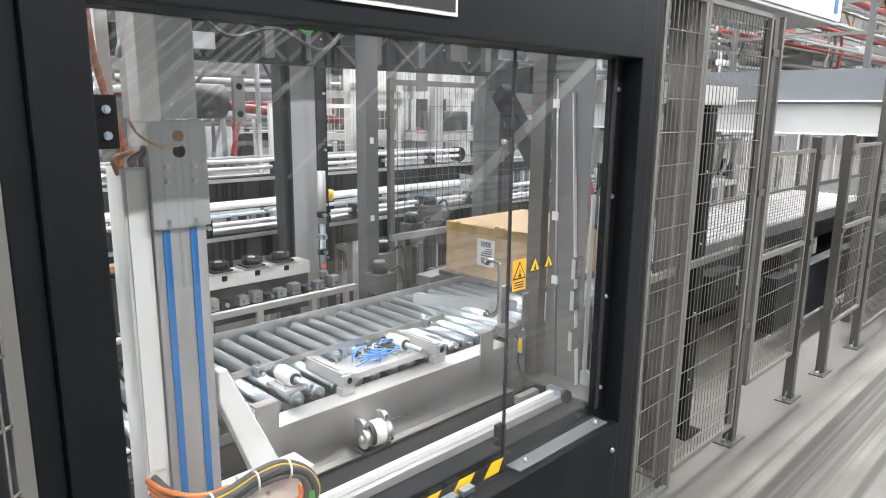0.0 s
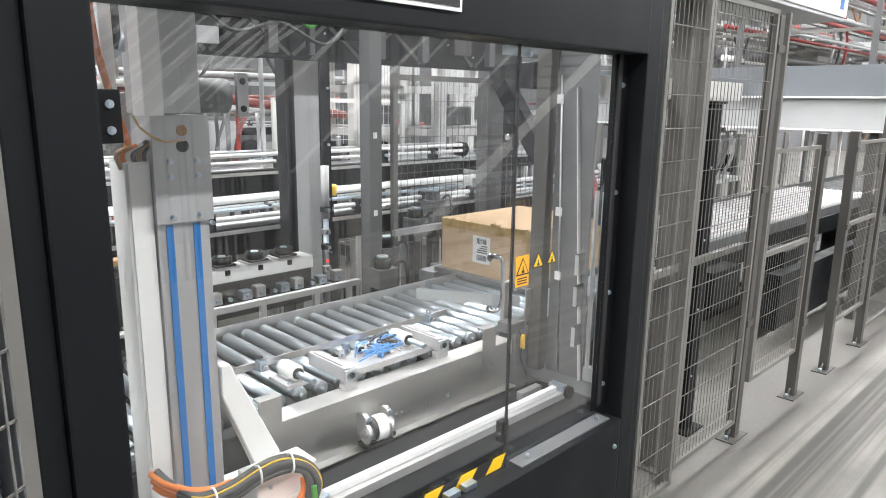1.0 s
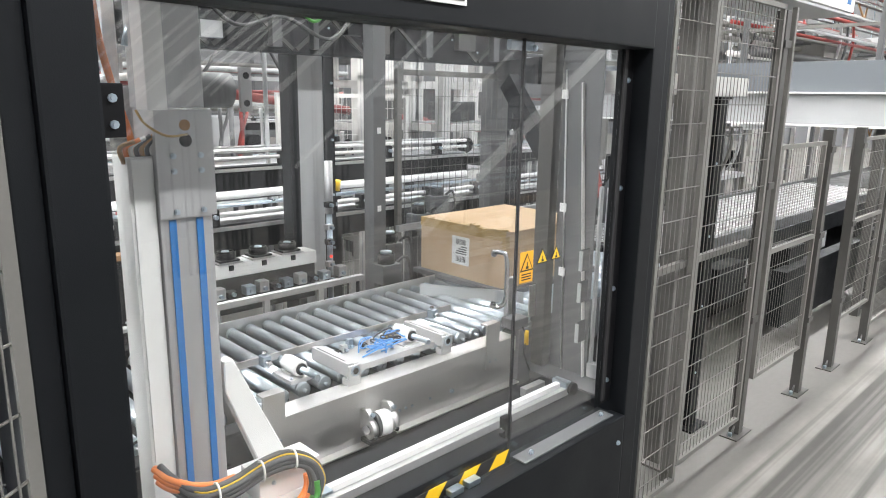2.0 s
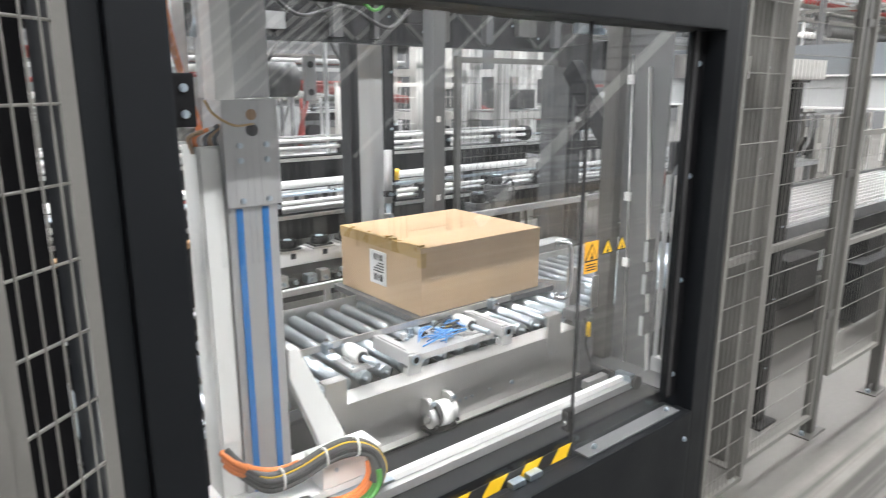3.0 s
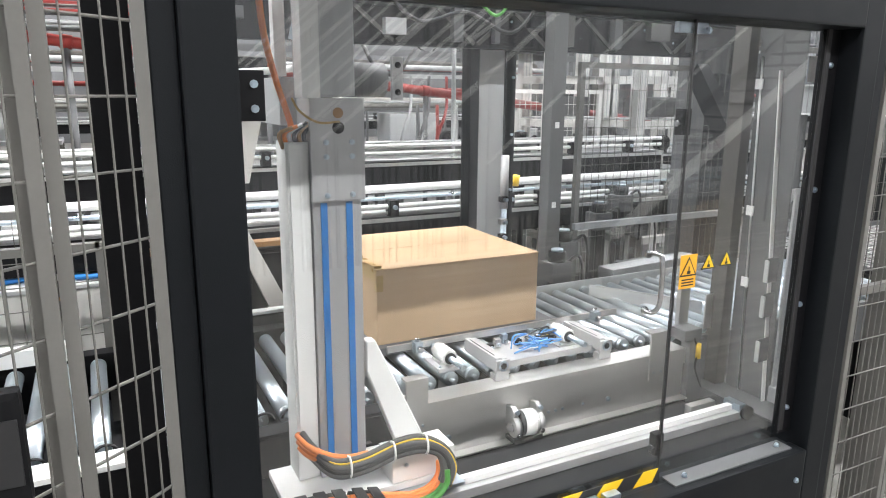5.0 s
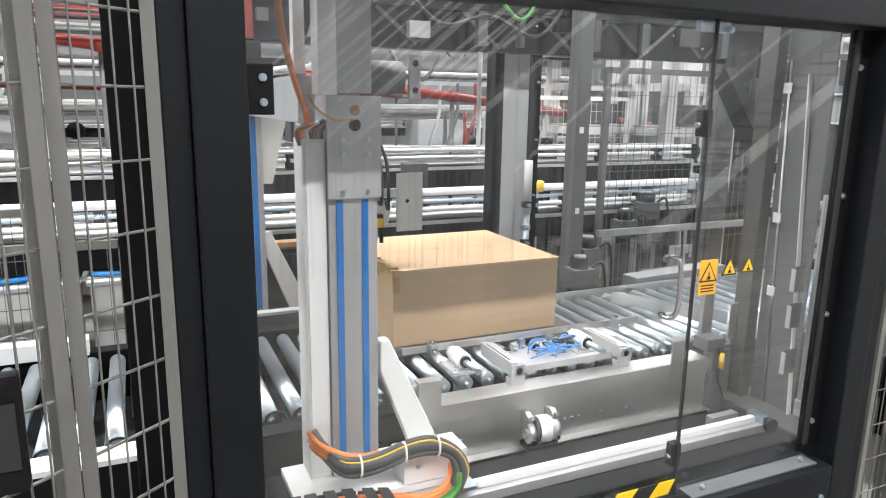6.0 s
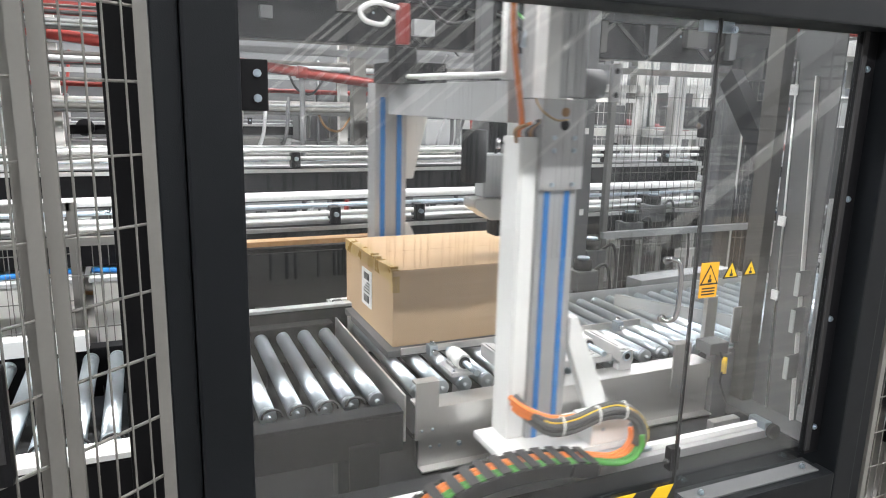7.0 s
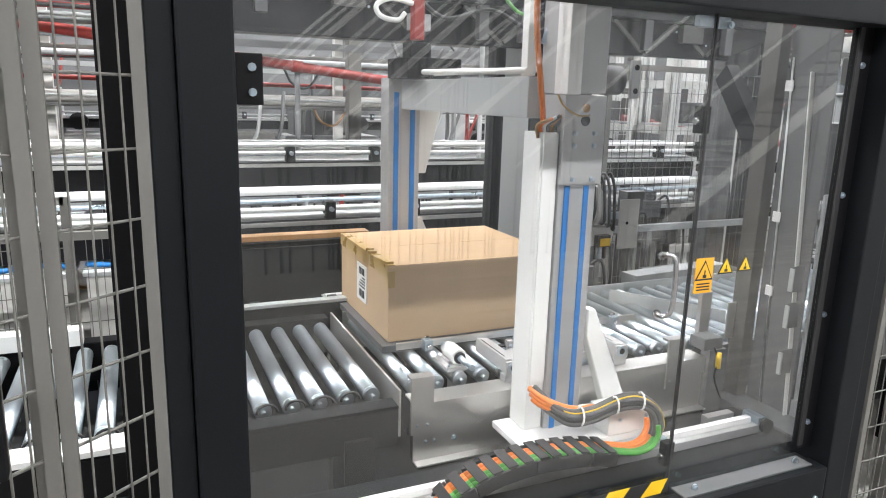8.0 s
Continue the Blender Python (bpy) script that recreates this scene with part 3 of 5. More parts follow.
# ---- linear rail along the window ----
def linear_rail():
    t = thing("linear_rail", (1.9, 1.56, 0.4), "white linear rail on a dark beam along the window", "rail")
    part("beam", bx(B(), 1.01, 2.78, 1.45, 1.72, 0.10, 0.505, 0.006), ANTHRACITE, t)
    part("profile", bx(B(), 1.01, 2.70, 1.530, 1.60, 0.506, 0.535, 0.003), ALU_GREY, t)
    part("track", bx(B(), 1.01, 2.68, 1.553, 1.575, 0.536, 0.556, 0.002), WHITE, t, "white rail track")
    e = part("end_stop", bx(B(), 2.69, 2.72, 1.53, 1.60, 0.507, 0.56, 0.004), ZINC, t)
    part("pulley", disc(B(), (2.72, 1.545, 0.53), (0, -1, 0), 0.025, 0.03, 16), BLACK, e)
    part("tensioner", bx(B(), 2.56, 2.68, 1.625, 1.655, 0.5055, 0.540, 0.003), ALU, t)
    part("deck", bx(B(), 1.01, 2.85, 1.722, 1.785, 0.30, 0.43, 0.003), BLACK, t)


linear_rail()


# ---- moving gantry (built at its first place) ----
GX = 1.25


def gantry():
    t = thing("gantry", (GX, 1.66, 0.57), "white gantry with blue-striped aluminium columns on a linear rail", "gantry")
    part("base_plate", bx(B(), 1.12, 1.58, 1.56, 1.78, 0.570, 0.590, 0.003), WHITE, t, "white base plate")
    # cable duct
    duct = part("cable_duct", bx(B(), 1.181, 1.2385, 1.685, 1.778, 0.592, 1.495, 0.003), WHITE, t, "white cable duct")
    part("duct_lid", bx(B(), 1.188, 1.2365, 1.680, 1.6845, 0.745, 1.49, 0.001), WHITE, duct)
    # column
    col = part("column", bx(B(), 1.240, 1.368, 1.672, 1.79, 0.592, 1.40, 0.004), ALU_GREY, t, "grey anodised aluminium column")
    for x in (1.268, 1.334):
        part("stripe", bx(B(), x - 0.0085, x + 0.0085, 1.6685, 1.6715, 0.592, 1.345), PLASTIC_BLUE, col, "blue plastic slot strip")
    plate = part("joint_plate", bx(B(), 1.236, 1.374, 1.657, 1.6715, 1.350, 1.60, 0.002), ALU_GREY, t)
    for z, r in ((1.565, 0.013), (1.53, 0.015)):
        part("hole", disc(B(), (1.306, 1.657, z), (0, -1, 0), r, 0.0015, 16), BROWN_COPPER if z > 1.55 else BLACK, plate)
    for x in (1.274, 1.340):
        for z in (1.365, 1.46, 1.495):
            share("bolt", BOLT, plate, (x, 1.657, z)).scale = (0.8, 0.8, 0.8)
    part("spine", bx(B(), 1.240, 1.368, 1.675, 1.79, 1.402, 1.60, 0.004), ALU_GREY, t)
    part("upper_spine", bx(B(), 1.235, 1.325, 1.675, 1.79, 1.602, 2.25, 0.004), ALU_GREY, t)
    part("upper_column", bx(B(), 1.25, 1.335, 1.612, 1.670, 1.605, 2.25, 0.004), LIGHT_GREY, t)
    part("upper_duct", bx(B(), 1.205, 1.249, 1.606, 1.670, 1.60, 2.25, 0.003), WHITE, t, "white upper cable duct")
    jaw = tube(B(), [(1.345, 1.70, 1.645), (1.44, 1.70, 1.645)], 0.042, 18)
    part("stop_block", jaw, MID_GREY, t)
    sp = part("stop_plate", bx(B(), 1.442, 1.472, 1.64, 1.652, 1.595, 1.70, 0.002), ALU_GREY, t)
    for z in (1.615, 1.68):
        part("hole", disc(B(), (1.457, 1.64, z), (0, -1, 0), 0.008, 0.0015, 12), BLACK, sp)
    # gusset
    part("gusset", prism(B(), [(1.372, 0.88), (1.372, 0.965), (1.398, 0.965), (1.565, 0.60), (1.475, 0.60)], 1.665, 1.70, 0.003), WHITE, t, "white slanted gusset")
    fl = part("foot_block", bx(B(), 1.40, 1.585, 1.56, 1.66, 0.592, 0.665, 0.003), WHITE, t)
    for x in (1.44, 1.54):
        share("bolt", BOLT, fl, (x, 1.56, 0.64)).scale = (0.7, 0.7, 0.7)
    part("slider", bx(B(), 1.42, 1.60, 1.52, 1.60, 0.5595, 0.5695, 0.002), ZINC, t)
    # cable bundle out of the duct
    mats = (CABLE_GREY, RUBBER, CABLE_GREY, CABLE_GREY, YELLOW, CABLE_GREY, RUBBER, CABLE_GREY)
    random.seed(3)
    for k, m in enumerate(mats):
        o = 0.011 * (k % 4) - 0.014
        q = 0.011 * (k // 4)
        r = 0.0022 if m is YELLOW else 0.0088
        pts = [(1.185, 1.65, 0.735 - o), (1.20, 1.60, 0.715 - o), (1.235, 1.545 - q, 0.695 - o), (1.31, 1.535 - q, 0.695 - o), (1.40, 1.535 - q, 0.715 - o), (1.47, 1.53 - q, 0.715 - o),
               (1.525 - 0.6 * o, 1.52 - q, 0.685 - o * 0.4), (1.545 - 1.0 * o, 1.51 - q, 0.635), (1.53 - 0.7 * o, 1.505 - q, 0.592 + o * 0.6)]
        part("cable", tube(B(), curve_pts(pts, 5), r, 8), m, t)
    for k in range(3):
        c = [(1.175, 1.66 - 0.01 * k, 0.742 - 0.012 * k), (1.19, 1.61, 0.730 - 0.012 * k), (1.225, 1.565, 0.718 - 0.008 * k), (1.275, 1.552, 0.706 - 0.006 * k), (1.33, 1.552, 0.704 - 0.006 * k)]
        part("cable", tube(B(), curve_pts(c, 5), 0.0095, 8), ORANGE, t)
    for p in ((1.27, 1.528, 0.695), (1.385, 1.52, 0.712), (1.475, 1.515, 0.715)):
        ring = [(p[0], p[1] + 0.018 * math.cos(a), p[2] + 0.028 * math.sin(a)) for a in np.linspace(0, 2 * math.pi, 13)]
        part("cable_tie", tube(B(), ring, 0.003, 5), WHITE, t)
    # orange and green leads from the bundle into the drag chain
    for k, m in enumerate((GREEN, GREEN, ORANGE, ORANGE, ORANGE)):
        y = 1.470 + 0.013 * k
        part("cable", tube(B(), curve_pts([(1.528, y + 0.02, 0.640), (1.522, y + 0.012, 0.605), (1.490, y + 0.004, 0.580), (1.44, y, 0.576), (1.40, y, 0.584), (1.34, y, 0.600)], 5), 0.0080, 8), m, t)
    # drag chain, arched over towards its fixed end
    path = curve_pts([(1.36, 0, 0.580), (1.25, 0, 0.603), (1.157, 0, 0.612), (1.06, 0, 0.612), (0.97, 0, 0.600), (0.89, 0, 0.573), (0.83, 0, 0.530), (0.80, 0, 0.47), (0.80, 0, 0.41)], 8)
    length, spots = 0.0, []
    for p, q in zip(path, path[1:]):
        length += (q - p).length
        if length >= 0.046 * (len(spots) + 0.5):
            spots.append((q, math.atan2(p.z - q.z, p.x - q.x)))
    for q, a in spots:
        c = Vector((q.x, 1.50, q.z))
        lk = B()
        for s in (-1, 1):
            bx(lk, -0.024, 0.024, s * 0.045 - 0.004, s * 0.045 + 0.004, -0.024, 0.016, 0.003)
        bx(lk, -0.0150, 0.0150, -0.048, 0.048, 0.0195, 0.0245, 0.002)
        for s in (-1, 1):
            bx(lk, -0.0095, 0.0095, s * 0.045 - 0.0035, s * 0.045 + 0.0035, 0.0005, 0.0195)
        bx(lk, -0.012, 0.012, -0.035, 0.035, -0.023, -0.017, 0.002)
        bmesh.ops.rotate(lk, verts=lk.verts, cent=(0, 0, 0), matrix=Matrix.Rotation(-a, 3, "Y"))
        bmesh.ops.translate(lk, verts=lk.verts, vec=c)
        ch = part("chain_link", lk, RUBBER, t)
        for m, y in ((GREEN, -0.031), (GREEN, -0.014), (ORANGE, 0.004), (ORANGE, 0.022)):
            d = Vector((math.cos(a), 0, math.sin(a)))
            nv = Vector((-d.z, 0, d.x))
            part("cable", tube(B(), [c - d * 0.026 + Vector((0, y, 0)) + nv * 0.0105, c + d * 0.026 + Vector((0, y, 0)) + nv * 0.0105], 0.0085, 8), m, ch)
    # wires and plugs at the top of the duct
    part("orange_hose", tube(B(), curve_pts([(1.212, 1.73, 1.47), (1.205, 1.72, 1.54), (1.165, 1.68, 1.64), (1.135, 1.66, 1.76), (1.130, 1.66, 1.90), (1.145, 1.68, 2.2)], 6), 0.008, 10), ORANGE, t)
    for k, m in enumerate((BROWN_COPPER, ORANGE, CREAM, CABLE_GREY, BROWN_COPPER, CABLE_GREY)):
        x = 1.150 + 0.012 * k
        part("wire_end", tube(B(), curve_pts([(x + 0.03, 1.70, 1.48), (x + 0.02, 1.69, 1.515), (x + 0.05, 1.68, 1.53 + 0.004 * k)], 4), 0.0055, 6), m, t)
    part("earth_wire", tube(B(), curve_pts([(1.30, 1.632, 1.545), (1.24, 1.60, 1.545), (1.20, 1.61, 1.57), (1.185, 1.62, 1.60)], 5), 0.0028, 6), TAPE, t)
    # bridge and far column
    br = part("bridge", bx(B(), 1.20, 1.31, 1.80, 2.93, 1.53, 1.65, 0.004), LIGHT_GREY, t, "grey bridge beam")
    part("rail", tube(B(), [(1.195, 1.80, 1.665), (1.195, 2.93, 1.685)], 0.010, 8), WHITE, br)
    far = part("column", bx(B(), 1.140, 1.285, 2.85, 2.95, 0.66, 1.66, 0.004), ALU_GREY, t)
    for x in (1.175, 1.250):
        part("stripe", bx(B(), x - 0.011, x + 0.011, 2.8455, 2.8495, 0.66, 1.60), PLASTIC_BLUE, far)
    part("gusset", prism(B(), [(1.287, 1.25), (1.325, 1.25), (1.42, 1.64), (1.287, 1.64)], 2.87, 2.90, 0.002), CREAM, t)
    part("gusset", prism(B(), [(1.287, 0.95), (1.287, 1.05), (1.31, 1.05), (1.49, 0.66), (1.40, 0.66)], 2.87, 2.90, 0.002), CREAM, t)
    part("base_plate", bx(B(), 1.05, 1.45, 2.80, 3.0, 0.64, 0.659, 0.003), LIGHT_GREY, t)
    # white upright, second rail and dark carriage on the bridge
    part("rear_upright", bx(B(), 1.192, 1.222, 1.80, 1.835, 1.652, 2.25, 0.003), WHITE, t, "white rear upright")
    part("rail", tube(B(), [(1.245, 1.80, 1.672), (1.245, 3.05, 1.676)], 0.009, 8), WHITE, br)
    part("carriage", bx(B(), 1.13, 1.36, 2.60, 2.84, 1.655, 1.735, 0.006), BLACK, br, "black carriage on the bridge")
    part("plug", tube(B(), [(1.235, 1.78, 1.74), (1.250, 1.775, 1.80)], 0.012, 10), ZINC, t)
    part("lead", tube(B(), curve_pts([(1.25, 1.775, 1.80), (1.262, 1.77, 1.88), (1.275, 1.79, 2.0), (1.27, 1.80, 2.2)], 5), 0.006, 6), RUBBER, t)
    # gripper with red valve and looped white hose
    gr = part("gripper_block", bx(B(), 1.18, 1.27, 2.70, 2.80, 1.655, 1.80, 0.008), BLACK, t)
    part("valve", bx(B(), 1.205, 1.25, 2.73, 2.78, 1.81, 1.97, 0.006), RED, gr, "red valve block")
    part("hose", tube(B(), curve_pts([(1.20, 2.74, 1.95), (1.10, 2.72, 1.96), (1.04, 2.72, 1.93), (1.06, 2.72, 1.89), (1.13, 2.72, 1.88), (1.16, 2.72, 1.91)], 6), 0.010, 8), WHITE, gr)
    return t


GANTRY = gantry()


# ---- applicator head that follows the gantry and then dips beside the carton ----
HX, HY, HZ = 1.927, 2.35, 1.06


def applicator_head():
    t = thing("applicator_head", (HX, HY, HZ), "grey applicator head with black hoses and yellow sensor", "machine part")
    part("motor", tube(B(), [(HX + 0.05, 2.30, 1.30), (HX + 0.05, 2.30, 1.49)], 0.047, 20), ANTHRACITE, t, "dark grey motor")
    part("lifting_mast", bx(B(), HX + 0.10, HX + 0.15, 2.38, 2.43, 1.30, 2.32, 0.004), MID_GREY, t)
    part("mast_rack", bx(B(), HX + 0.155, HX + 0.17, 2.39, 2.41, 1.36, 2.30, 0.002), BLACK, t)
    body = part("body", prism(B(), [(HX + 0.10, 1.235), (HX + 0.30, 1.235), (HX + 0.30, 1.33), (HX + 0.24, 1.40), (HX + 0.10, 1.40)], 2.31, 2.39, 0.006), LIGHT_GREY, t, "light grey head body")
    part("warning_sign", prism(B(), [(HX + 0.185, 1.25), (HX + 0.225, 1.25), (HX + 0.205, 1.285)], 2.3075, 2.3095), SIGN_ORANGE, body)
    part("sign_mark", bx(B(), HX + 0.203, HX + 0.207, 2.3066, 2.3074, 1.257, 1.272), INK, body)
    part("skirt", prism(B(), [(HX + 0.13, 1.15), (HX + 0.31, 1.15), (HX + 0.33, 1.233), (HX + 0.06, 1.233), (HX + 0.06, 1.20)], 2.30, 2.40, 0.004), STEEL, t, "flared steel skirt")
    sn = part("sensor", bx(B(), HX + 0.222, HX + 0.285, 2.27, 2.299, 1.150, 1.200, 0.004), BLACK, t)
    part("sensor_window", bx(B(), HX + 0.232, HX + 0.282, 2.2665, 2.2695, 1.155, 1.187, 0.001), YELLOW, sn, "amber sensor window")
    foot = part("foot", bx(B(), HX + 0.16, HX + 0.21, 2.31, 2.39, 1.085, 1.149, 0.004), BLACK, t)
    for k in range(3):
        part("nozzle", tube(B(), [(HX + 0.25 + 0.022 * k, 2.32, 1.149), (HX + 0.25 + 0.022 * k, 2.32, 1.09)], 0.008, 8), (BLACK, ZINC, BLACK)[k], t)
    part("crossbar", bx(B(), HX + 0.301, HX + 0.45, 2.34, 2.36, 1.25, 1.28, 0.002), ZINC, t)
    part("upper_box", bx(B(), HX + 0.385, HX + 0.47, 2.31, 2.37, 1.281, 1.37, 0.003), MID_GREY, t)
    pl = part("end_plate", bx(B(), HX + 0.345, HX + 0.445, 2.30, 2.306, 1.13, 1.34, 0.002), STEEL, t, "bright steel end plate")
    part("hole", disc(B(), (HX + 0.385, 2.2995, 1.24), (0, -1, 0), 0.007, 0.001, 12), BLACK, pl)
    for k in range(5):
        x = HX + 0.16 + 0.025 * k
        part("hose", tube(B(), curve_pts([(x, 2.34, 1.395), (x - 0.01 + 0.006 * k, 2.30, 1.45), (x + 0.03, 2.29, 1.42), (x + 0.05, 2.30, 1.36), (x + 0.05, 2.29, 1.30 - 0.02 * k), (x + 0.045, 2.305, 1.24)], 5), 0.0065, 6),
             (RUBBER, CREAM, RUBBER, CABLE_GREY, RUBBER)[k], t)
    for k in range(3):
        part("fitting", tube(B(), [(HX + 0.15 + 0.03 * k, 2.30, 1.42), (HX + 0.15 + 0.03 * k, 2.30, 1.46)], 0.011, 8), (CHROME, WHITE, BLACK)[k], t)
    return t


HEAD = applicator_head()


# ---- the carton on its tray ----
def carton():
    t = thing("carton", (1.605, 2.20, 0.70), "brown taped cardboard carton on a dark carrier tray", "box")
    b = part("box", bx(B(), 1.605, 2.285, 2.20, 2.80, 0.73, 1.005, 0.004), CARD, t)
    part("lid", bx(B(), 1.603, 2.287, 2.198, 2.802, 1.0055, 1.0095, 0.0015), CARD, b)
    part("lid_seam", bx(B(), 1.68, 2.286, 2.4985, 2.5015, 1.0096, 1.0100), CARD, b)
    tp = B()
    bx(tp, 1.6015, 1.6035, 2.20, 2.80, 0.965, 1.0105)
    bx(tp, 1.6015, 1.635, 2.20, 2.80, 1.0098, 1.0106)
    part("packing_tape", tp, TAPE, b)
    tp = B()
    bx(tp, 1.603, 1.628, 2.1965, 2.1985, 0.93, 0.99)
    bx(tp, 1.6025, 1.6040, 2.2, 2.225, 0.93, 0.964)
    part("packing_tape", tp, TAPE, b)
    random.seed(8)
    for k in range(9):
        y = 2.20 + 0.6 * random.random() if k > 3 else 2.20 + 0.03 * k
        w = random.uniform(0.012, 0.035)
        part("torn_tape", bx(B(), 1.598 - random.random() * 0.004, 1.625, y - w / 2, y + w / 2, 1.0108, 1.0125 + random.random() * 0.012, 0.0008), TAPE, b)
    lab = part("shipping_label", bx(B(), 1.6005, 1.6045, 2.44, 2.56, 0.80, 0.945), PAPER, b, "white shipping label")
    bars = B()
    y = 2.462
    while y < 2.53:
        w = random.choice((0.002, 0.003, 0.005))
        bx(bars, 1.5998, 1.6004, y, y + w, 0.815, 0.845)
        bx(bars, 1.5998, 1.6004, y, y + w, 0.905, 0.933)
        y += w + random.choice((0.002, 0.004))
    for k in range(4):
        bx(bars, 1.5998, 1.6004, 2.455, 2.455 + random.uniform(0.03, 0.08), 0.855 + 0.012 * k, 0.861 + 0.012 * k)
    part("print", bars, INK, lab)
    tray = B()
    bx(tray, 1.575, 2.36, 2.17, 2.83, 0.702, 0.7285, 0.003)
    part("tray", tray, MID_GREY, t, "dark grey carrier tray")
    return t


CARTON = carton()


# ---- guard fences ----
def wire_mesh(bm, p, q, z0, z1, dv=0.032, dh=0.12, r=0.0018):
    """Upright wires every dv and level wires every dh between the plan points p and q."""
    p, q = Vector((*p, 0)), Vector((*q, 0))
    d = q - p
    n = max(1, int(d.length / dv))
    for k in range(1, n):
        c = p + d * k / n
        tube(bm, [(c.x, c.y, z0), (c.x, c.y, z1)], r, 4, False)
    z = z0 + dh * 0.7
    off = Vector((d.y, -d.x, 0)).normalized() * (r * 2)
    while z < z1:
        tube(bm, [p + off + Vector((0, 0, z)), q + off + Vector((0, 0, z))], r * 1.25, 4, False)
        z += dh


def fence_panel(p, q, z0, z1, label="grey wire mesh guard fence panel in a steel frame", w=0.02, mat=None, dv=0.032, dh=0.12, r=0.0018, legs=0.0):
    mat = mat or FENCE
    t = thing("guard_fence", ((p[0] + q[0]) / 2, (p[1] + q[1]) / 2, z0), label, "fence", "guard fence panels")
    for e in (p, q):
        part("upright", bar(B(), (*e, z0), (*e, z1), w, w), mat, t)
    if legs:
        for e in (p, q):
            part("leg", bar(B(), (*e, 0.0), (*e, legs), w, w), mat, t)
    for z in (z0 + w / 2, z1 - w / 2):
        part("crossbar", bar(B(), (*p, z), (*q, z), w, w), mat, t)
    m = B()
    wire_mesh(m, p, q, z0, z1, dv, dh, r)
    part("wire_mesh", m, mat, t)
    return t


def fence_post(x, y, h, w=0.05, mat=None, foot=True, clips=True):
    mat = mat or FENCE
    t = thing("fence_post", (x, y, 0), "grey steel guard fence post bolted to the floor", "fence post", "guard fence posts")
    part("post", bx(B(), x - w / 2, x + w / 2, y - w / 2, y + w / 2, 0.008, h, 0.003), mat, t)
    if foot:
        f = part("foot_plate", bx(B(), x - 0.09, x + 0.09, y - 0.045, y + 0.045, 0.0, 0.0075, 0.002), mat, t)
        for s in (-1, 1):
            part("anchor", disc(B(), (x + s * 0.065, y, 0.0075), (0, 0, 1), 0.010, 0.018, 6), ZINC, f)
        g = prism(B(), [(x - 0.07, 0.008), (x + 0.07, 0.008), (x + w / 2, 0.05), (x - w / 2, 0.05)], y - 0.004, y + 0.004)
        part("rib", g, mat, t)
    for z in (h * 0.3, h * 0.62, h * 0.93) if clips else ():
        part("clip", bx(B(), x - w / 2 - 0.008, x + w / 2 + 0.008, y - w / 2 - 0.008, y - w / 2, z - 0.016, z + 0.016, 0.002), mat, t)
    return t


FY = 1.31
fence_panel((2.885, FY), (3.19, FY), 0.03, 2.05)
fence_panel((3.215, FY), (3.83, FY), 0.10, 2.05)
gate = fence_panel((3.995, FY), (4.60, FY), 0.28, 1.44, r=0.0013)
part("mid_rail", bar(B(), (4.006, FY, 0.93), (4.589, FY, 0.93), 0.02, 0.024), FENCE, gate)
part("tall_upright", bx(B(), 3.962, 3.983, FY - 0.01, FY + 0.012, 0.28, 2.05, 0.003), FENCE, gate)
far_gate = fence_panel((5.27, FY), (5.90, FY), 0.30, 1.44, r=0.0012)
part("mid_rail", bar(B(), (5.281, FY, 0.93), (5.889, FY, 0.93), 0.02, 0.024), FENCE, far_gate)
fence_panel((6.05, FY), (7.2, FY), 0.10, 2.0, r=0.0012)
fence_panel((7.25, FY), (8.6, FY), 0.10, 2.0, r=0.0012)
fence_post(3.212, FY + 0.04, 2.05, 0.035, foot=False)
fence_post(3.895, FY + 0.02, 2.03, mat=POST_GREY)
fence_post(4.655, FY, 1.50, mat=POST_GREY)
fence_post(5.225, FY, 1.50, mat=POST_GREY)
fence_post(5.945, FY, 2.0, mat=POST_GREY)
fence_post(7.22, FY, 2.0, mat=POST_GREY)
# handrail behind the first panels
solid("handrail", bar(B(), (2.90, FY + 0.035, 0.99), (3.80, FY + 0.035, 1.0), 0.022, 0.028), FENCE, "grey handrail bolted behind the guard fence", "handrail", at=(3.4, FY, 1.0))
# angled fence beside the other post: it swings out towards the aisle
def along(d, off=0.0):
    """A plan point d metres from the machine post along the angled fence, off metres towards the aisle."""
    return (0.838 - 0.79 * d + 0.61 * off, 1.30 - 0.61 * d - 0.79 * off)


fence_panel(along(-0.010), along(0.166), 0.80, 2.4, "grey wire mesh guard fence panel set at an angle", w=0.022, r=0.0026, legs=0.799)
fence_panel(along(0.196), along(1.05), 0.80, 2.4, "grey wire mesh guard fence panel set at an angle", w=0.022, r=0.0026, legs=0.799)
fence_post(*along(0.182, -0.038), 2.4, 0.034, clips=False)
fence_panel((-2.4, 1.75), (0.80, 1.75), 0.05, 0.50, "low pale wire mesh guard fence panel along the outfeed", dv=0.05, dh=0.1, w=0.03)
solid("black_guard_post", bx(B(), 0.765, 0.856, 1.70, 1.782, 0.4005, 2.3, 0.003), BLACK, "black painted guard post beside the fence", "post", at=(0.79, 1.74, 0.4))


def lockbox():
    x, y = along(0.305, 0.03)
    t = thing("safety_lock", (x, y, 1.03), "black plastic safety lock box on the fence", "lock")
    part("body", bx(B(), x - 0.025, x + 0.025, y - 0.015, y + 0.015, 1.03, 1.21, 0.012), BLACK, t)
    part("lid", bx(B(), x - 0.018, x + 0.018, y - 0.019, y - 0.0155, 1.07, 1.17, 0.001), RUBBER, t)


lockbox()


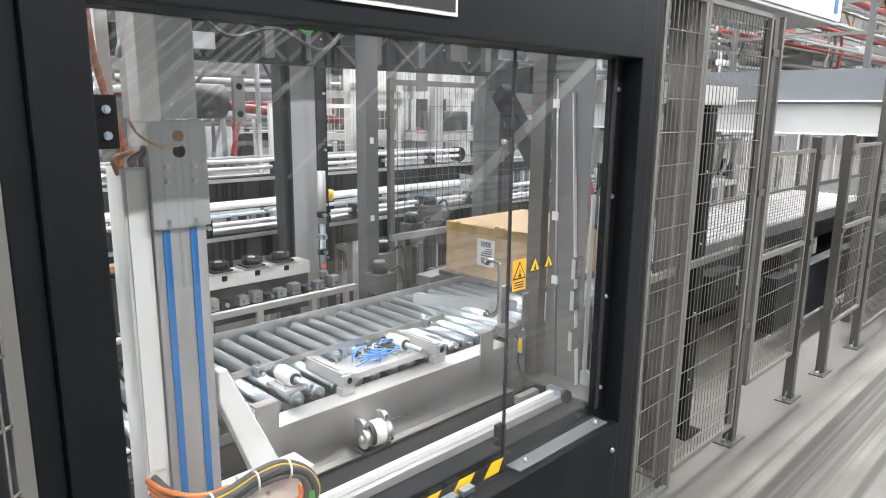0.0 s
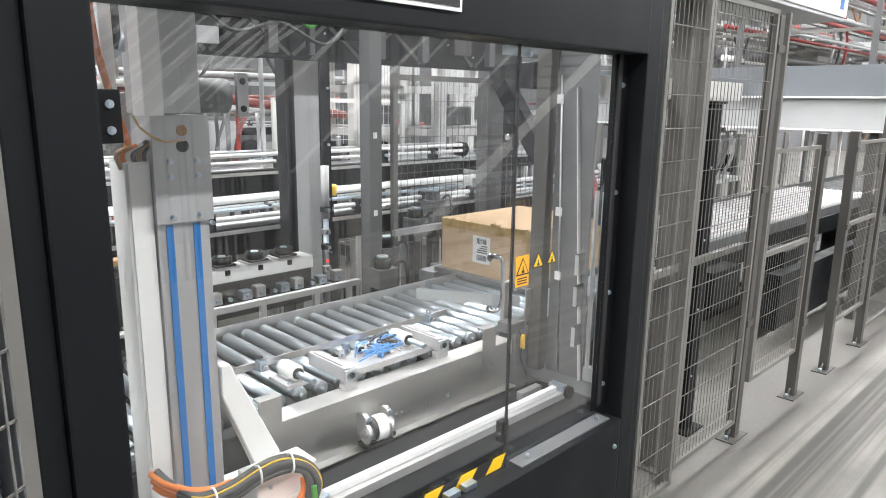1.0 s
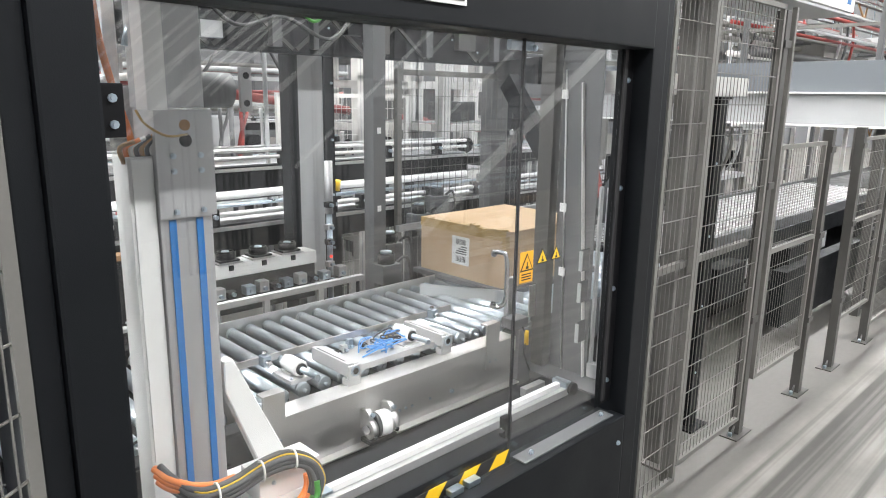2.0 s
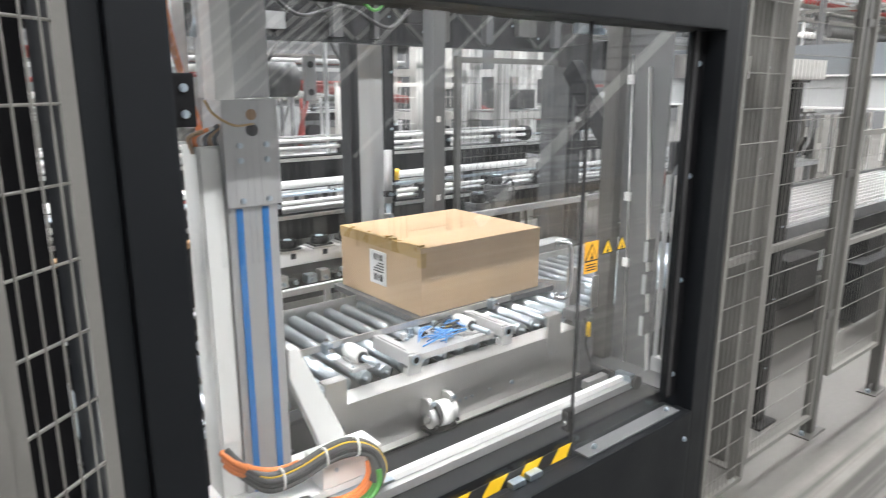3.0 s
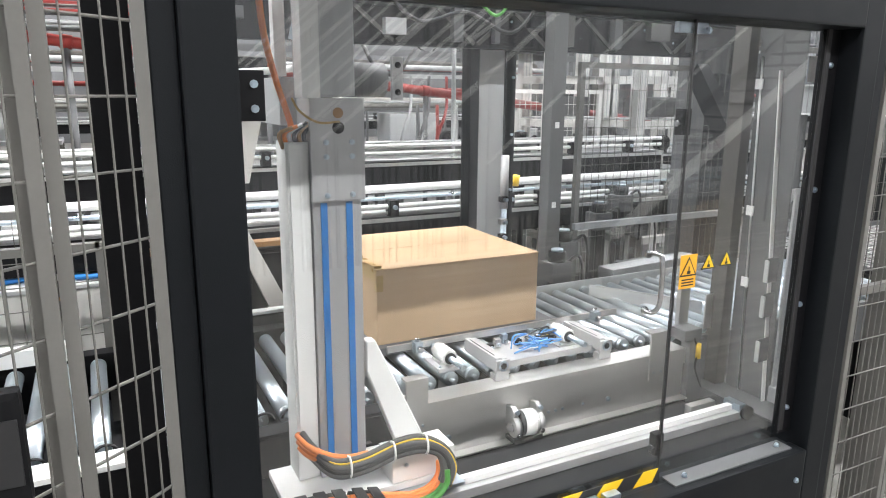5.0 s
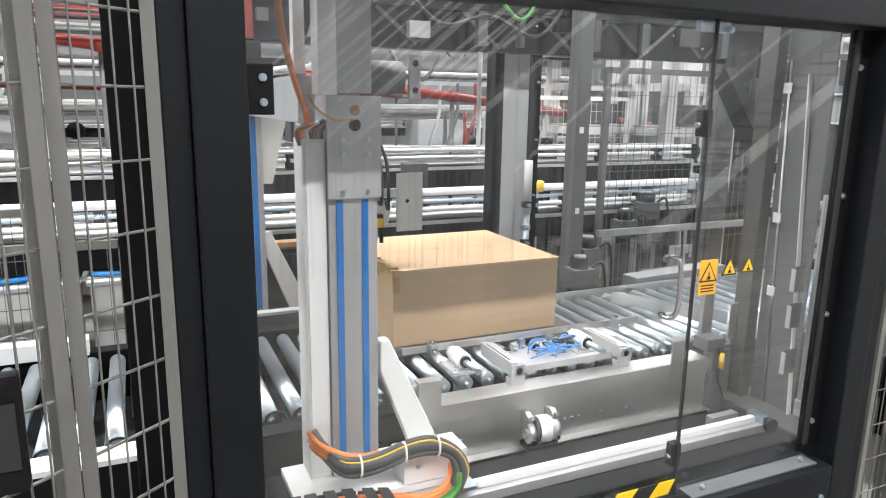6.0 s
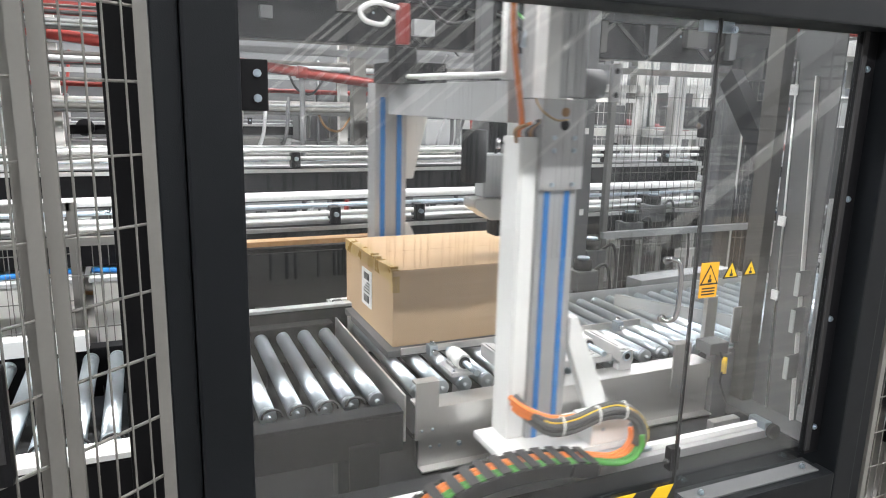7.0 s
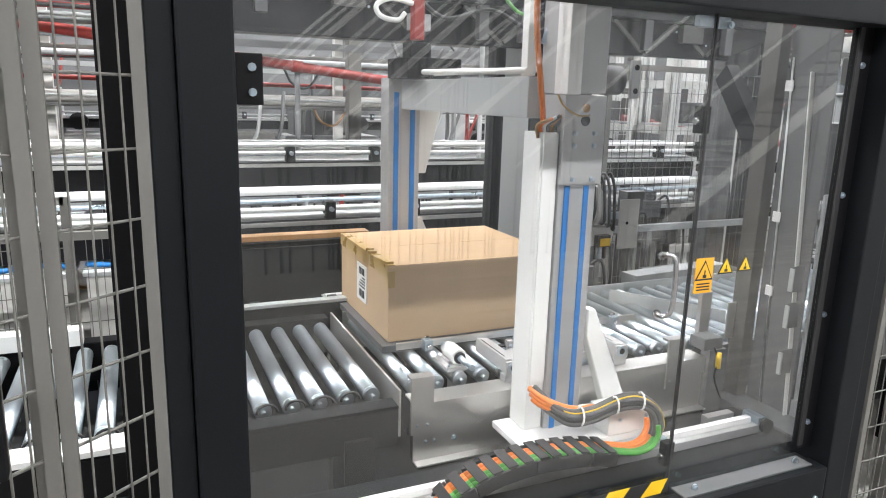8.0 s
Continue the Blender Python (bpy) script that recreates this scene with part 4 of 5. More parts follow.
# ---- big neighbours behind the aisle fence ----
def steel_column(x, y, w, h, mat, label):
    t = thing("steel_column", (x, y, 0), label, "column")
    part("shaft", bx(B(), x - w / 2, x + w / 2, y - w / 2, y + w / 2, 0.012, h, 0.004), mat, t)
    part("foot_plate", bx(B(), x - w, x + w, y - w, y + w, 0, 0.011, 0.002), mat, t)
    part("head_plate", bx(B(), x - w * 0.7, x + w * 0.7, y - w * 0.7, y + w * 0.7, h + 0.001, h + 0.012, 0.002), mat, t)
    for z in np.arange(0.3, h - 0.1, 0.35):
        part("screw", disc(B(), (x - w * 0.2, y - w / 2, z), (0, -1, 0), 0.006, 0.004, 6), ZINC, t)


steel_column(3.345, 1.47, 0.078, 2.3, FENCE, "grey steel column behind the fence mesh")
steel_column(3.80, 1.56, 0.085, 1.645, BLACK, "black steel column under a white beam")
solid("diagonal_brace", bar(B(), (3.52, 1.62, 1.72), (2.98, 1.62, 1.18), 0.03, 0.09), MID_GREY, "dark grey diagonal steel brace at a column", "brace", at=(3.25, 1.62, 1.45))
solid("white_beam", bx(B(), 2.96, 4.01, 1.50, 1.62, 1.66, 1.745, 0.004), CREAM, "cream white ribbed beam on a black column", "beam", at=(3.5, 1.56, 1.66))


def control_housing():
    t = thing("machine_housing", (4.0, 1.45, 2.06), "white overhead machine housing with rounded edges", "housing")
    part("shell", bx(B(), 3.10, 4.68, 1.28, 1.75, 2.085, 2.50, 0.02), WHITE, t)
    part("panel_mark", bx(B(), 4.55, 4.60, 1.277, 1.2795, 2.12, 2.19), PLASTIC_BLUE, t)
    part("bottom_lip", bx(B(), 3.12, 4.66, 1.29, 1.74, 2.070, 2.084, 0.003), LIGHT_GREY, t)
    for x in (3.4, 4.5):
        part("hanger", bx(B(), x, x + 0.04, 1.5, 1.54, 2.501, 7.99), MID_GREY, t)


control_housing()


def bridge_beam():
    t = thing("conveyor_bridge", (6.55, 2.6, 1.45), "grey and white conveyor bridge on steel posts", "conveyor")
    part("upper_web", bx(B(), 6.50, 6.62, 1.44, 4.4, 1.72, 1.95, 0.004), BLUE_GREY, t)
    part("flange", bx(B(), 6.46, 6.66, 1.44, 4.4, 1.705, 1.719, 0.002), WHITE, t)
    part("lower_web", bx(B(), 6.51, 6.61, 1.44, 4.4, 1.47, 1.704, 0.004), LIGHT_GREY, t)
    part("flange", bx(B(), 6.46, 6.66, 1.44, 4.4, 1.455, 1.469, 0.002), WHITE, t)
    part("end_plate", bx(B(), 6.47, 6.65, 1.40, 1.43, 1.44, 2.1, 0.004), LIGHT_GREY, t)
    part("leg", bx(B(), 6.53, 6.59, 1.50, 1.56, 0, 1.454, 0.004), POST_GREY, t)
    for y in (1.6, 2.6, 3.6):
        part("stanchion", bx(B(), 6.54, 6.58, y, y + 0.04, 1.951, 2.45, 0.003), MID_GREY, t)
    for z in (2.2, 2.43):
        part("rail", bx(B(), 6.55, 6.57, 1.44, 4.4, z, z + 0.025, 0.002), FENCE, t)
    part("leg", bx(B(), 6.50, 6.62, 4.2, 4.32, 0, 1.454, 0.004), MID_GREY, t)


bridge_beam()


def grating_conveyor():
    t = thing("belt_conveyor", (7.5, 2.2, 0), "long conveyor with a pale wire grating top", "conveyor")
    y0, y1, x0, x1, z = 2.0, 2.85, 4.32, 13.0, 0.74
    for y in (y0, y1):
        part("side_rail", bx(B(), x0, x1, y - 0.02, y + 0.02, z - 0.10, z + 0.03, 0.003), MID_GREY, t)
    part("belt", bx(B(), x0, x1, y0 + 0.03, y1 - 0.03, z - 0.03, z - 0.012), RUBBER, t, "black conveyor belt")
    g = B()
    for x in np.arange(x0 + 0.05, 9.0, 0.05):
        tube(g, [(x, y0 + 0.02, z), (x, y1 - 0.02, z)], 0.0042, 4, False)
    for y in np.arange(y0 + 0.05, y1, 0.07):
        tube(g, [(x0, y, z + 0.006), (9.0, y, z + 0.006)], 0.0034, 4, False)
    part("grating", g, ALU, t)
    part("side_skirt", bx(B(), 4.32, 13.0, 1.955, 1.975, 0.56, 0.70, 0.003), ANTHRACITE, t)
    part("drive_cover", bx(B(), 5.45, 7.2, 1.70, 1.80, 0.10, 0.50, 0.006), ANTHRACITE, t, "dark grey drive cover")
    part("drive_cover", bx(B(), 7.6, 13.0, 1.60, 1.76, 0.04, 0.62, 0.006), ANTHRACITE, t, "dark grey drive cover")
    # Black sheet added in place of the shade under the conveyor.
    part("black_sheet", bx(B(), 4.32, 13.0, 2.20, 2.22, 0.06, 0.60, 0.003), BLACK, t)
    part("cable_tray", bx(B(), 4.4, 13.0, 2.45, 2.60, 0.22, 0.27, 0.003), MID_GREY, t)
    part("back_skirt", bx(B(), 4.32, 13.0, 2.90, 2.92, 0.12, 0.66, 0.003), BLACK, t)
    for x in (4.42, 4.95, 5.3, 6.1, 6.9):
        part("motor", tube(B(), [(x, 2.06, 0.46), (x + 0.20, 2.06, 0.46)], 0.062, 14), (BLACK, PLASTIC_BLUE, MID_GREY)[int(x * 10) % 3], t)
        part("gearbox", bx(B(), x + 0.201, x + 0.30, 1.99, 2.12, 0.39, 0.54, 0.01), LIGHT_GREY, t)
        part("motor_cable", tube(B(), curve_pts([(x + 0.05, 2.0, 0.46), (x + 0.02, 1.97, 0.33), (x + 0.15, 2.02, 0.26), (x + 0.32, 2.1, 0.30), (x + 0.4, 2.3, 0.26)], 5), 0.011, 6), RUBBER, t)
    part("drive_box", bx(B(), 4.6, 5.0, 1.80, 1.92, 0.40, 0.64, 0.01), BLACK, t)
    part("drive_box", bx(B(), 5.7, 6.0, 1.78, 1.92, 0.45, 0.62, 0.01), BLACK, t)
    for x in np.arange(4.5, 12.6, 1.1):
        for y in (y0, y1):
            part("leg", bx(B(), x, x + 0.05, y - 0.025, y + 0.025, 0, z - 0.101, 0.003), MID_GREY, t)
    for x in np.arange(4.5, 9.5, 1.1):
        part("tie_bar", bx(B(), x + 0.052, x + 1.098, y0 - 0.02, y0 + 0.02, 0.30, 0.34, 0.003), MID_GREY, t)


grating_conveyor()


def cabinet_box(x0, x1, y0, y1, z0, z1, mat, label, on_legs=True):
    t = thing("control_cabinet", ((x0 + x1) / 2, (y0 + y1) / 2, 0), label, "cabinet", "control cabinets")
    part("body", bx(B(), x0, x1, y0, y1, z0, z1, 0.006), mat, t)
    d = part("door", bx(B(), x0 + 0.02, x1 - 0.02, y0 - 0.012, y0 - 0.001, z0 + 0.02, z1 - 0.02, 0.003), mat, t)
    part("handle", bx(B(), x1 - 0.06, x1 - 0.045, y0 - 0.025, y0 - 0.0125, (z0 + z1) / 2 - 0.04, (z0 + z1) / 2 + 0.04, 0.003), BLACK, d)
    if z0 > 0.02:
        for x in (x0 + 0.03, x1 - 0.07):
            part("leg", bx(B(), x, x + 0.04, (y0 + y1) / 2 - 0.02, (y0 + y1) / 2 + 0.02, 0, z0 - 0.001, 0.002), MID_GREY, t)


cabinet_box(6.25, 6.95, 2.95, 3.2, 0.95, 1.38, MID_GREY, "mid grey control cabinet on legs beside the conveyor")
cabinet_box(3.55, 4.15, 2.95, 3.2, 0.35, 0.62, MID_GREY, "low grey control cabinet under the conveyor")
cabinet_box(6.75, 8.6, 1.48, 1.58, 0.12, 0.66, ANTHRACITE, "long dark grey control cabinet behind the fence")
cabinet_box(8.8, 10.6, 1.5, 1.8, 0.1, 1.5, MID_GREY, "tall grey control cabinet behind the fence")
# Added only to darken the view between the bars of the racks.
cabinet_box(4.75, 6.9, 5.64, 5.80, 0.05, 1.80, MID_GREY, "wide mid grey cabinet shape added as a darker ground behind the aluminium racks")
cabinet_box(5.5, 6.1, 2.92, 3.22, 0.2, 1.2, ANTHRACITE, "dark grey control cabinet on legs")

# ---- inner right-hand side of the machine ----
side = solid("side_window", bx(B(), 2.975, 2.981, 1.43, 2.90, 0.50, 2.04), GLASS_SIDE, "clear side guard pane of the machine", "window", at=(2.93, 2.1, 0.5))
side.visible_shadow = False


def door_track():
    t = thing("door_guide", (2.91, 1.65, 0.5), "white upright door guide strip with dark brackets", "guide")
    part("strip", bar(B(), (2.912, 1.605, 0.50), (2.912, 1.685, 1.70), 0.022, 0.004), WHITE, t)
    part("wire", tube(B(), [(2.915, 1.72, 0.50), (2.915, 1.77, 1.75)], 0.004, 6), ALU, t)
    for z in (1.655, 1.20, 0.93):
        y = 1.72 + 0.05 * (z - 0.5) / 1.25
        part("tag", bx(B(), 2.904, 2.910, y - 0.015, y + 0.015, z - 0.018, z + 0.018, 0.001), PAPER, t)
    for z in (1.01, 0.88, 0.71):
        b = part("bracket", bx(B(), 2.84, 2.90, 1.60, 1.606, z - 0.045, z + 0.045, 0.002), MID_GREY, t)
        part("lip", bx(B(), 2.834, 2.8395, 1.590, 1.606, z - 0.040, z + 0.040, 0.001), LIGHT_GREY, b)
    part("post", bx(B(), 2.90, 2.955, 1.46, 1.50, 0.0, 2.12, 0.003), LIGHT_GREY, t)
    part("side_sheet", bx(B(), 2.919, 2.925, 1.60, 1.785, 0.50, 2.12, 0.001), MID_GREY, t, "mid grey side sheet")
    part("chain_bar", bx(B(), 2.93, 2.95, 1.545, 1.56, 0.50, 1.30, 0.002), ALU, t)
    part("chain_bar", bx(B(), 2.93, 2.95, 1.585, 1.595, 0.50, 1.30, 0.002), LIGHT_GREY, t)
    part("foot_block", bx(B(), 2.925, 2.96, 1.53, 1.60, 0.50, 0.56, 0.003), LIGHT_GREY, t)
    for z in (1.30, 0.86, 0.60):
        share("bolt", BOLT, t, (2.94, 1.525, z)).scale = (0.8, 0.8, 0.8)


door_track()


def lifting_mast():
    t = thing("lifting_mast", (3.2, 2.3, 0), "dark grey steel masts with a diagonal brace and head beam", "mast")
    part("mast", bx(B(), 3.92, 4.06, 3.06, 3.16, 0, 1.86, 0.004), MID_GREY, t)
    part("mast", bx(B(), 2.868, 2.918, 1.79, 1.86, 0.50, 2.12, 0.004), POST_GREY, t)
    part("head_beam", bar(B(), (3.98, 3.05, 1.80), (2.96, 1.90, 1.75), 0.08, 0.11), ANTHRACITE, t)
    part("brace", bar(B(), (2.985, 2.13, 1.71), (2.935, 1.868, 1.41), 0.05, 0.085), ANTHRACITE, t)


lifting_mast()


def sensor_stand():
    t = thing("sensor_stand", (2.77, 1.86, 0.66), "steel sensor stand with a small dark sensor beside the rollers", "sensor")
    part("stand", bx(B(), 2.735, 2.785, 1.88, 1.90, 0.70, 0.90, 0.002), STEEL, t)
    part("head", bx(B(), 2.69, 2.78, 1.80, 1.875, 0.70, 0.745, 0.006), MID_GREY, t)
    part("bracket", bx(B(), 2.83, 2.95, 1.84, 1.846, 0.72, 0.86, 0.001), STEEL, t)
    part("cable", tube(B(), curve_pts([(2.74, 1.80, 0.71), (2.755, 1.79, 0.66), (2.745, 1.79, 0.60), (2.77, 1.79, 0.54), (2.80, 1.80, 0.50)], 5), 0.004, 6), RUBBER, t)
    part("connector", tube(B(), [(2.755, 1.79, 0.69), (2.757, 1.79, 0.63)], 0.010, 8), YELLOW, t)
    part("foot", bx(B(), 2.72, 2.80, 1.80, 1.845, 0.45, 0.699, 0.003), MID_GREY, t)


sensor_stand()

solid("guide_beam", bar(B(), (3.20, 2.86, 0.66), (3.90, 2.93, 0.66), 0.11, 0.06), LIGHT_GREY, "light grey guide beam beside the rollers", "guide", at=(3.2, 2.9, 0.63))
solid("kick_plate", bar(B(), (2.78, 2.48, 0.715), (3.05, 2.05, 0.715), 0.004, 0.06), STEEL, "thin steel guide plate on the rollers", "guide", at=(2.9, 2.3, 0.7))


# ---- far side of the machine ----
def far_bar():
    t = thing("guide_rail", (2.3, 2.88, 0), "pale aluminium guide rail on short posts", "rail")
    part("rail", bx(B(), 1.55, 2.73, 2.86, 2.89, 0.695, 0.725, 0.003), WHITE, t)
    part("plate", bx(B(), 1.55, 2.70, 2.895, 2.94, 0.70, 0.708, 0.001), ALU, t)
    for x in (1.9, 2.15, 2.45, 2.65):
        part("bracket", bx(B(), x, x + 0.03, 2.865, 2.885, 0.56, 0.694, 0.002), WHITE, t)
    for k, x in enumerate((1.72, 1.84, 1.93, 1.99, 2.08, 2.15, 2.22, 2.28, 2.36, 2.43, 2.5, 2.6)):
        c = part("carriage", bx(B(), x, x + 0.05, 2.90, 2.95, 0.726, 0.755 + 0.012 * (k % 3), 0.004), (BLACK, ZINC, ALU)[k % 3], t)
        part("knob", disc(B(), (x + 0.025, 2.90, 0.745), (0, -1, 0), 0.010, 0.014, 10), ZINC, c)
    for x in (1.56, 2.68):
        part("post", bx(B(), x, x + 0.05, 2.90, 2.945, 0, 0.699, 0.003), BLACK, t)


far_bar()


def suction_unit():
    t = thing("suction_unit", (2.2, 3.05, 0), "white vacuum unit with three black round knobs", "machine part")
    part("manifold", bx(B(), 1.90, 2.52, 2.98, 3.10, 0.80, 0.865, 0.008), WHITE, t)
    for x in (2.05, 2.22, 2.38):
        k = part("plate", bx(B(), x - 0.062, x + 0.062, 2.975, 3.085, 0.866, 0.874, 0.002), ALU, t)
        part("frame", bx(B(), x - 0.050, x + 0.050, 2.985, 3.075, 0.8745, 0.884, 0.002), RUBBER, k)
        part("knob", disc(B(), (x, 3.03, 0.8845), (0, 0, 1), 0.044, 0.030, 20), BLACK, k)
        part("ring", tube(B(), [(x + 0.036 * math.cos(a), 3.03 + 0.036 * math.sin(a), 0.9155) for a in np.linspace(0, 2 * math.pi, 17)], 0.006, 6), BLACK, k)
        part("cap", disc(B(), (x, 3.03, 0.915), (0, 0, 1), 0.018, 0.006, 12), ZINC, k)
        part("latch", bx(B(), x - 0.012, x + 0.012, 2.972, 2.9795, 0.835, 0.86, 0.002), BLACK, k)
    part("base", bx(B(), 1.90, 2.52, 3.0, 3.08, 0.62, 0.799, 0.004), BLACK, t)
    part("base", bx(B(), 1.95, 2.0, 3.0, 3.08, 0.0, 0.619, 0.004), BLACK, t)
    part("base", bx(B(), 2.42, 2.47, 3.0, 3.08, 0.0, 0.619, 0.004), BLACK, t)


suction_unit()


def rear_machine():
    t = thing("rear_machine_body", (1.3, 3.0, 0), "black machine body with a varnished wooden trim", "machine")
    part("body", bx(B(), 0.86, 1.72, 3.06, 3.2, 0.15, 0.93, 0.006), BLACK, t)
    part("window_panel", bx(B(), 1.05, 1.66, 3.045, 3.059, 0.76, 0.91, 0.003), ANTHRACITE, t)
    part("trim", bx(B(), 0.86, 1.80, 3.03, 3.10, 0.945, 0.968, 0.002), WOOD_TRIM, t, "varnished wooden trim")
    part("shelf", bx(B(), 0.86, 1.70, 2.72, 2.765, 0.735, 0.748, 0.002), LIGHT_GREY, t)
    # black apron below the shelf
    part("black_sheet", bx(B(), 0.86, 1.70, 2.72, 2.735, 0.60, 0.733, 0.002), BLACK, t)
    for x in (0.90, 1.22, 1.55):
        part("leg", bx(B(), x, x + 0.06, 3.1, 3.16, 0, 0.149, 0.003), BLACK, t)
        part("strut", bx(B(), x, x + 0.04, 2.8, 2.84, 0, 0.734, 0.003), BLACK, t)


rear_machine()


def storage_bin(x0, x1, y, z0, z1):
    t = thing("storage_bin", ((x0 + x1) / 2, y, 0), "white plastic bin on a grey stand behind the fence", "bin", "white bins")
    part("shell", bx(B(), x0, x1, y, y + 0.26, z0, z1, 0.012), CREAM, t)
    part("rim", bx(B(), x0 - 0.012, x1 + 0.012, y - 0.012, y + 0.272, z1 + 0.0005, z1 + 0.02, 0.004), LIGHT_GREY, t)
    for x in (x0 + 0.02, x1 - 0.05):
        part("leg", bx(B(), x, x + 0.03, y + 0.1, y + 0.13, 0, z0 - 0.0005, 0.002), MID_GREY, t)
    part("hose", tube(B(), curve_pts([(x0, y + 0.1, z1 + 0.032), (x0 + 0.12, y + 0.05, z1 + 0.036), (x1 - 0.1, y + 0.12, z1 + 0.034), (x1, y + 0.06, z1 + 0.032)], 5), 0.012, 8), PLASTIC_BLUE, t)


for x in (-0.75, -0.30, 0.15, 0.60):
    storage_bin(x, x + 0.40, 3.24, 0.50, 0.79)


def tube_conveyor(y, z, x0, x1, rails, label, clamps):
    """A far conveyor line: white guide tubes over a black frame, with dark clamps."""
    t = thing("guide_conveyor", ((x0 + x1) / 2, y, 0), label, "conveyor", "far conveyor lines")
    for dy, dz, r, m in rails:
        part("guide_tube", tube(B(), [(x0, y + dy, z + dz), (x1, y + dy, z + dz)], r, 8), m, t)
    part("frame", bx(B(), x0, x1, y - 0.02, y + 0.35, z - 0.19, z - 0.06, 0.004), BLACK, t)
    part("lip", bx(B(), x0, x1, y - 0.035, y - 0.0205, z - 0.078, z - 0.058, 0.002), ALU, t)
    part("belt", bx(B(), x0, x1, y + 0.02, y + 0.33, z - 0.055, z - 0.045), LIGHT_GREY, t)
    x = x0 + 0.3
    k = 0
    while x < x1:
        c = part("clamp", bx(B(), x, x + 0.05, y - 0.04, y + 0.03, z - 0.05, z + 0.035, 0.004), BLACK, t)
        part("screw", disc(B(), (x + 0.025, y - 0.04, z), (0, -1, 0), 0.012, 0.02, 10), ZINC, c)
        x += clamps * (1, 1.6, 0.5, 1.2)[k % 4]
        k += 1
    x = x0 + 0.2
    while x < x1:
        for yy in (y, y + 0.3):
            part("leg", bx(B(), x, x + 0.05, yy, yy + 0.05, 0, z - 0.191, 0.003), MID_GREY, t)
        x += 1.7


W3 = [(0, 0.0, 0.014, WHITE), (0.0, -0.035, 0.008, ALU), (0.30, 0.05, 0.024, WHITE), (0.15, 0.02, 0.011, ZINC), (0.30, 0.03, 0.008, RUBBER)]
tube_conveyor(3.35, 1.03, -2.5, 4.3, W3, "long conveyor with white guide tubes and black clamps", 0.45)
tube_conveyor(3.95, 1.255, -3.0, 4.6, [(0, 0.0, 0.012, WHITE), (0.0, 0.045, 0.013, WHITE), (0.2, 0.05, 0.010, ALU)], "second conveyor line with white tubes behind the first", 0.5)
W4 = [(0, 0.0, 0.012, LIGHT_GREY), (0.30, 0.05, 0.016, FENCE), (0.15, 0.02, 0.010, ZINC)]
tube_conveyor(5.2, 1.10, -3.5, 8.0, W4, "far conveyor line with grey guide tubes", 0.7)
tube_conveyor(6.4, 1.0, -3.5, 9.0, W4, "far conveyor line with pale rails", 0.9)
tube_conveyor(4.6, 0.75, 3.6, 9.0, W3, "low conveyor line with pale rails", 0.6)
W2 = [(0, 0.0, 0.010, LIGHT_GREY), (0.30, 0.09, 0.014, FENCE)]
tube_conveyor(9.5, 1.3, -4.0, 16.0, W2, "distant conveyor line with pale guide tubes", 1.1)


def panelled_post(x0, x1, y, h):
    t = thing("machine_post", ((x0 + x1) / 2, y, 0), "dark machine post with a pale grey middle panel", "post")
    part("flange", bx(B(), x0, x0 + 0.055, y, y + 0.09, 0, h, 0.003), ANTHRACITE, t)
    part("panel", bx(B(), x0 + 0.056, x0 + 0.215, y + 0.012, y + 0.08, 0, h - 0.6, 0.003), LIGHT_GREY, t)
    part("flange", bx(B(), x0 + 0.216, x1, y, y + 0.09, 0, h, 0.003), ANTHRACITE, t)
    for z in np.arange(0.5, h, 0.3):
        part("screw", disc(B(), (x1 - 0.02, y, z), (0, -1, 0), 0.007, 0.012, 8), ZINC, t)


panelled_post(2.535, 2.815, 3.22, 2.6)


def plain_post(x, y, w, h, mat, label):
    t = thing("machine_post", (x, y, 0), label, "post")
    part("shaft", bx(B(), x, x + w, y, y + w, 0, h, 0.004), mat, t)
    for z in (0.7, 1.05, 1.45):
        part("sticker", bx(B(), x + w * 0.3, x + w * 0.6, y - 0.002, y - 0.0005, z, z + 0.03), PAPER, t)


plain_post(2.79, 2.85, 0.080, 2.3, MID_GREY, "mid grey steel machine post")


def air_cylinder():
    t = thing("air_cylinder", (2.685, 3.02, 0.6), "upright chrome air cylinder with fittings", "machine part")
    part("barrel", tube(B(), [(2.685, 3.10, 1.02), (2.685, 3.10, 1.30)], 0.022, 14), ALU_GREY, t)
    part("rod", tube(B(), [(2.685, 3.10, 0.55), (2.685, 3.10, 1.0199)], 0.016, 10), ZINC, t)
    for k, z in enumerate((0.66, 0.74, 0.86, 0.94, 1.06)):
        f = part("valve", bx(B(), 2.64, 2.68, 3.05, 3.085, z, z + 0.03, 0.004), (BLACK, ALU)[k % 2], t)
        part("nut", disc(B(), (2.66, 3.05, z + 0.015), (0, -1, 0), 0.010, 0.02, 8), ZINC, f)
    part("signal_light", disc(B(), (2.655, 3.05, 0.80), (0, -1, 0), 0.008, 0.006, 10), RED_GLOW, t, "small red signal light")
    part("stand", bx(B(), 2.655, 2.715, 3.07, 3.13, 0, 0.549, 0.003), BLACK, t)


air_cylinder()


